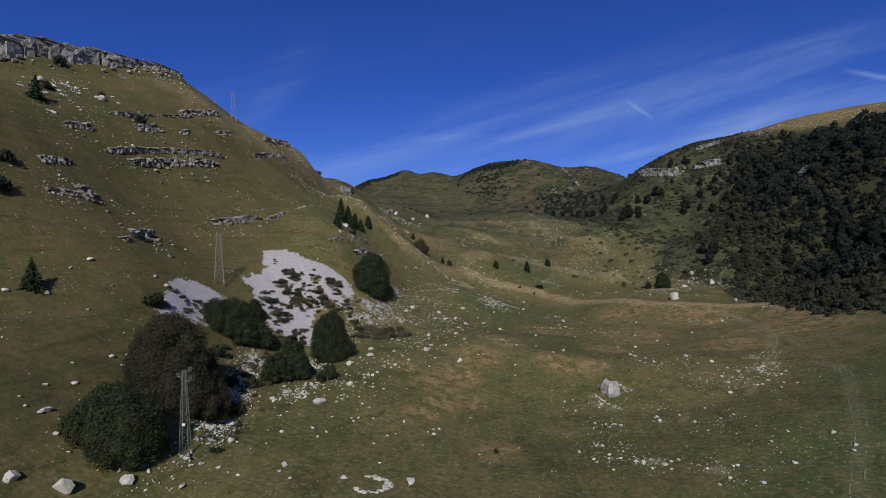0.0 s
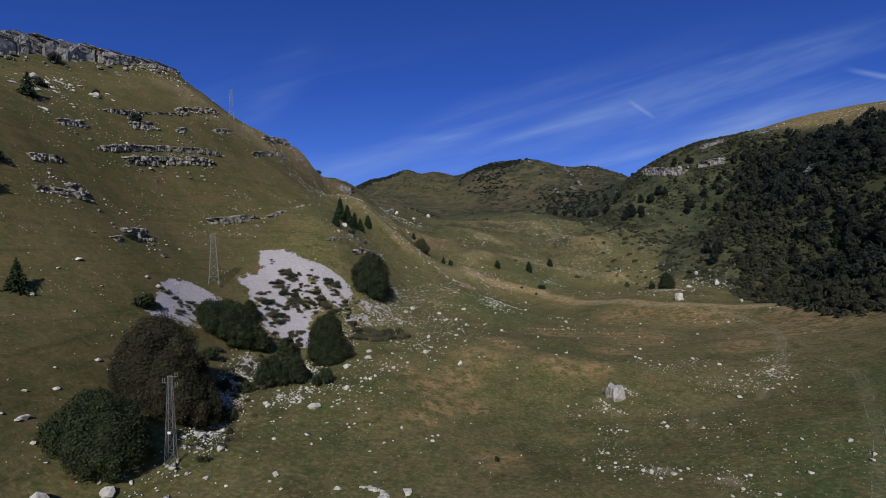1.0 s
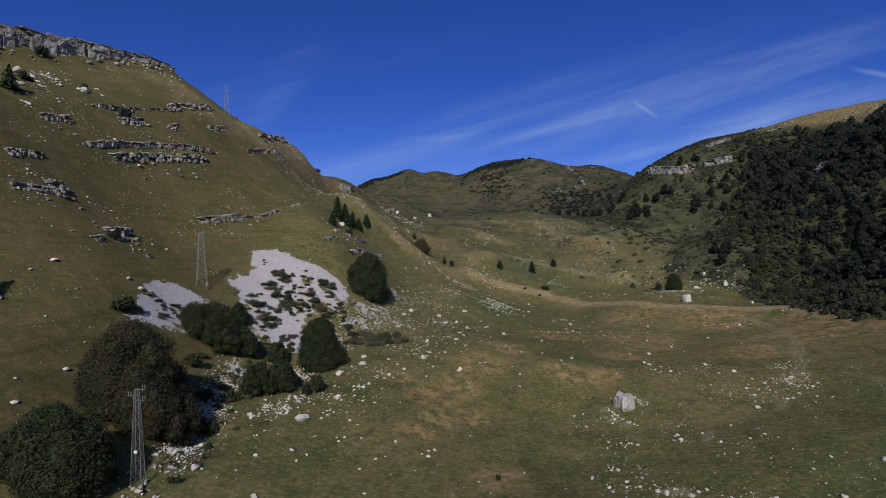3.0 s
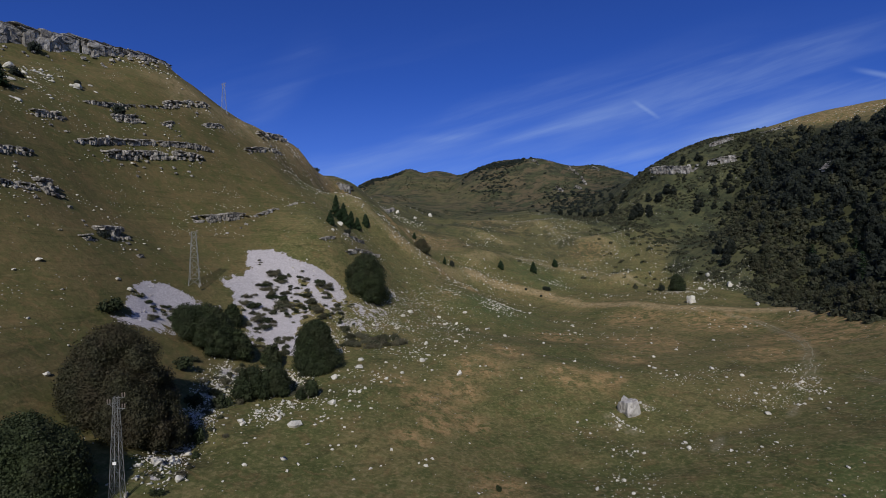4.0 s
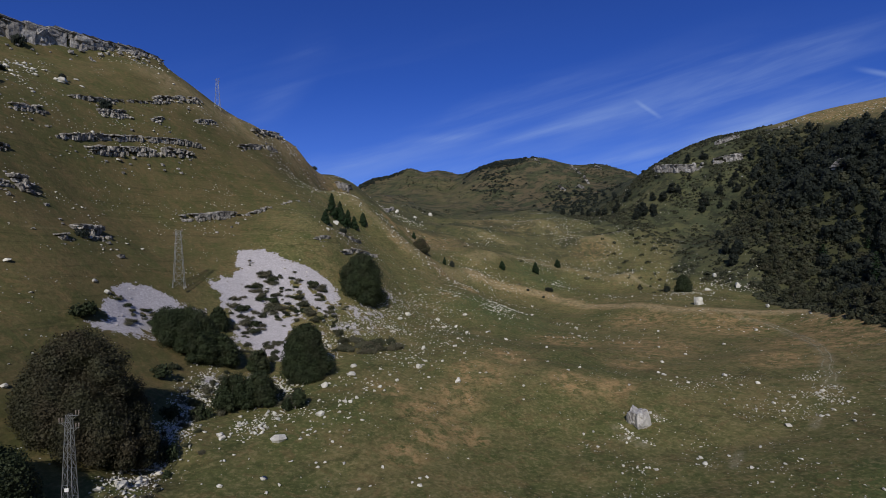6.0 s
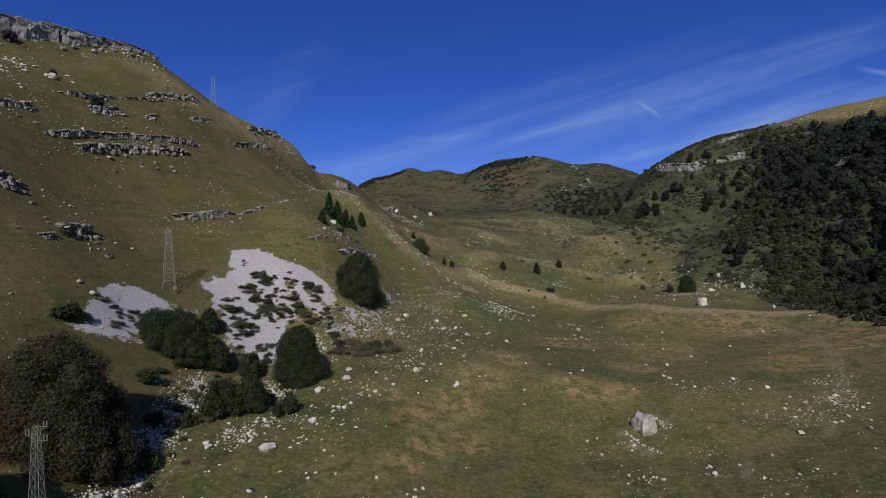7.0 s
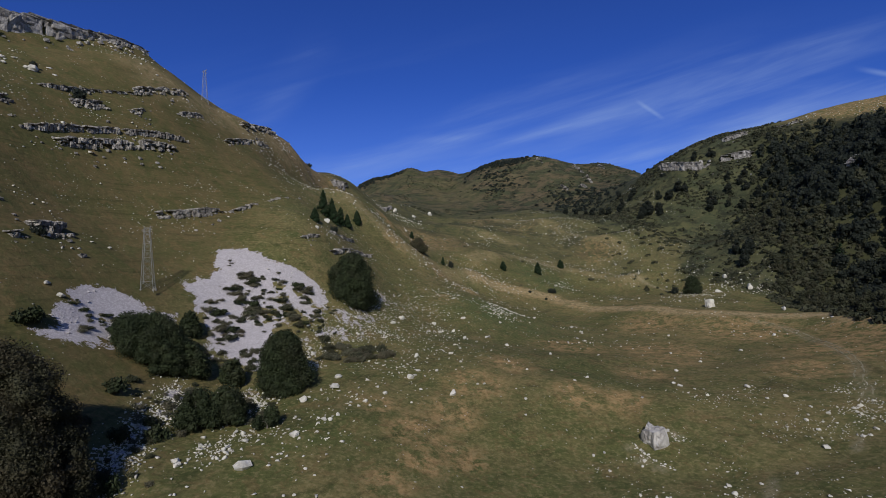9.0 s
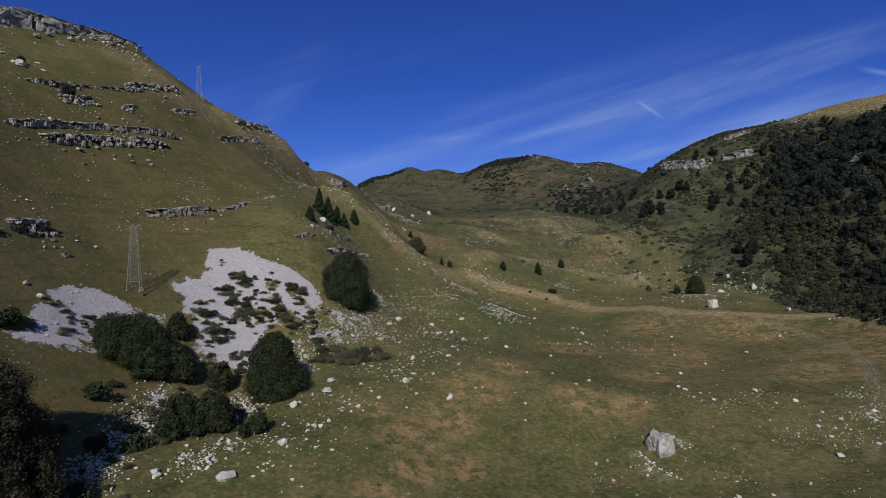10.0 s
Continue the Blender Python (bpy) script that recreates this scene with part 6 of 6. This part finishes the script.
FAR_PATCHES = ((58, 281, 9, 110), (25, 217, 7, 160), (77, 342, 12, 120), (125, 309, 10, 70), (122, 281, 12, 140), (48, 302, 12, 90), (25, 331, 12, 110), (-5, 188, 8, 90), (2.5, 204, 8, 90), (-33, 233, 7, 30), (-20, 234, 7, 34), (-45, 240, 8, 30), (-16, 172, 7, 140), (-29, 109, 4, 120), (-75, 262, 7, 80), (-13.5, 426, 20, 160), (-36, 339, 11, 120), (262, 340, 24, 150), (245, 366, 12, 80), (285, 330, 20, 80), (69.5, 374, 26, 220), (75.7, 306, 17, 140), (110, 330, 20, 130), (-82, 140, 9, 70), (-95, 150, 9, 70), (-84, 108, 6, 70), (-118, 155, 7, 60), (-112, 205, 8, 90), (-76, 240, 10, 90), (-30, 200, 12, 110), (-100, 128, 9, 60), (48, 75, 9, 90), (0, 140, 14, 90), (-19.8, 232.8, 5, 30), (-9, 235, 7, 50), (1, 235, 7, 50), (9, 229, 6, 50), (-9, 195, 7, 40), (-15.5, 176, 5, 90), (2.8, 186, 7, 60), (-27, 243, 5, 60), (-21, 334, 10, 140), (17, 257, 8, 60), (54.9, 308, 12, 100), (97, 313, 12, 120), (97, 292, 10, 80), (29, 261, 8, 80), (82, 360, 14, 100), (-34, 180, 6, 60))
spots, sizes = [], []
for x, y, r, n in PATCHES + FAR_PATCHES:
    d = rng.normal(0, 0.5, (n, 2)) * r
    spots.append(d + [x, y])
    sizes.append(np.clip(rng.lognormal(-1.3, 0.5, n), 0.1, 1.1) * (1 + (y > 200) * 0.7))
for x, y, r, n, big in ((-84, 172, 6, 60, 0.7), (-88, 152, 6, 60, 0.7), (-96, 163, 6, 50, 0.7), (-99, 138, 6, 50, 0.7), (-92, 198, 7, 50, 0.7), (-76, 232, 9, 60, 0.8), (-116, 158, 5, 34, 1.2), (-117, 150, 4, 22, 1.3), (-104, 146, 8, 40, 0.8), (-84, 112, 6, 60, 0.6), (-70, 119, 4, 30, 0.5), (-64, 159, 5, 40, 0.5), (-118, 200, 7, 50, 0.9), (-30, 180, 9, 60, 0.6), (-79, 268, 10, 50, 0.9)):
    n = n // 2 if big < 1 else n
    d = rng.normal(0, 0.5, (n, 2)) * r
    spots.append(d + [x, y])
    sizes.append(np.clip(rng.lognormal(math.log(big * 0.62), 0.5, n), 0.15, 2.0))
n = 9000
wide = np.stack([rng.uniform(-70, 150, n), rng.uniform(175, 430, n)], -1)
wide = wide[rng.rand(n) < smooth(lattice(wide[:, 0], wide[:, 1], 16) + 0.6 * lattice(wide[:, 0], wide[:, 1], 5), 0.1, 0.7)]
n = len(wide)
spots.append(wide)
sizes.append(np.clip(rng.lognormal(-0.9, 0.55, n), 0.2, 1.6))
n = 9000
wide = np.stack([rng.uniform(-118, 115, n), rng.uniform(48, 270, n)], -1)
wide = wide[rng.rand(n) < 0.12 + 0.88 * smooth(lattice(wide[:, 0], wide[:, 1] + 33, 13) + 0.6 * lattice(wide[:, 0], wide[:, 1], 4), 0.15, 0.8)]
n = len(wide)
spots.append(wide)
sizes.append(np.clip(rng.lognormal(-1.45, 0.55, n), 0.1, 1.0) * np.where(wide[:, 0] < -60, 0.7, 1.0))
n = 1900
g = np.array(GULLY)
k = rng.randint(0, len(g) - 1, n)
t = rng.rand(n, 1)
spots.append(g[k] * (1 - t) + g[k + 1] * t + rng.normal(0, 1.6, (n, 2)))
sizes.append(np.clip(rng.lognormal(-1.5, 0.5, n), 0.12, 1.1))
n = 9000
wide = np.stack([rng.uniform(-125, -55, n), rng.uniform(60, 260, n)], -1)
level = height(wide[:, 0], wide[:, 1])
wide = wide[lattice(wide[:, 1] * 0.3, level, 2.0) + 0.5 * lattice(wide[:, 0], wide[:, 1], 9) > 0.55]        # in rows along the slope
spots.append(wide)
sizes.append(np.clip(rng.lognormal(-1.25, 0.5, len(wide)), 0.12, 0.9))
spots, sizes = np.concatenate(spots), np.concatenate(sizes)
sizes[(spots[:, 0] > 5) & (spots[:, 1] < 125)] *= 0.86
near = (sizes > 0.5) & (spots[:, 1] < 150) & (spots[:, 1] > 46) & (spots[:, 0] > -62) & (spots[:, 0] < 90)
near &= np.cumsum(near) <= 80
for (x, y), w in zip(spots[near], sizes[near]):        # the larger ones singly
    stone(float(x), float(y), float(w), "small pale limestone piece in the pasture")
spots, sizes = spots[~near], sizes[~near]
scattered("loose_stones", "small pale limestone pieces strewn over the pasture", "stones", PEBBLES, spots, sizes * np.where((spots[:, 1] < 140) & (spots[:, 0] > -45), np.where(spots[:, 0] < 0, 1.3, 0.9), 1.05), 33, pale_stone, 0.25, 0.48)
n = 17000
both = np.stack([rng.uniform(-62, -16, n), rng.uniform(94, 156, n)], -1)
sc = marks(both[:, 0], both[:, 1])["scree"]
both = both[(sc + rng.normal(0, 0.09, n)) > 0.50]
scattered("scree_rubble", "pale broken limestone rubble of the scree", "rubble", PEBBLES, both, np.clip(rng.lognormal(-2.15, 0.55, len(both)), 0.07, 1.0), 34, scree_stone)


def tuft(seed):
    rng = np.random.RandomState(seed)
    v, f = [], []
    for k in range(5):
        a, s = rng.uniform(0, 6.28), rng.uniform(0.5, 1.0)
        c, d = rng.uniform(-0.25, 0.25, 2)
        w = 0.13
        v += [(c - w * math.sin(a), d + w * math.cos(a), -0.3), (c + w * math.sin(a), d - w * math.cos(a), -0.3), (c + 0.45 * math.cos(a) * s, d + 0.45 * math.sin(a) * s, s)]
        f.append([3 * k, 3 * k + 1, 3 * k + 2])
    return np.array(v), np.array(f)


n = 30000
t = rng.rand(n) ** 1.3
ty = 52 + t * 125
tx = rng.uniform(-0.85, 0.85, n) * ty
keep = (tx > -32 + 4 * lattice(tx, ty, 9)) & (marks(tx, ty)["scree"] < 0.42) & (lattice(tx, ty, 7) + 0.6 * lattice(tx, ty, 2.5) > -0.35)
tx, ty = tx[keep], ty[keep]
scattered("grass_tufts", "tussocks of dry grass on the pasture", "grass", [tuft(s) for s in range(6)], np.stack([tx, ty], -1), rng.uniform(0.10, 0.24, len(tx)) + 0.22 * rng.rand(len(tx)) * marks(tx, ty)["dry"], 35, straw, 0.12, 0.9, 0.5)
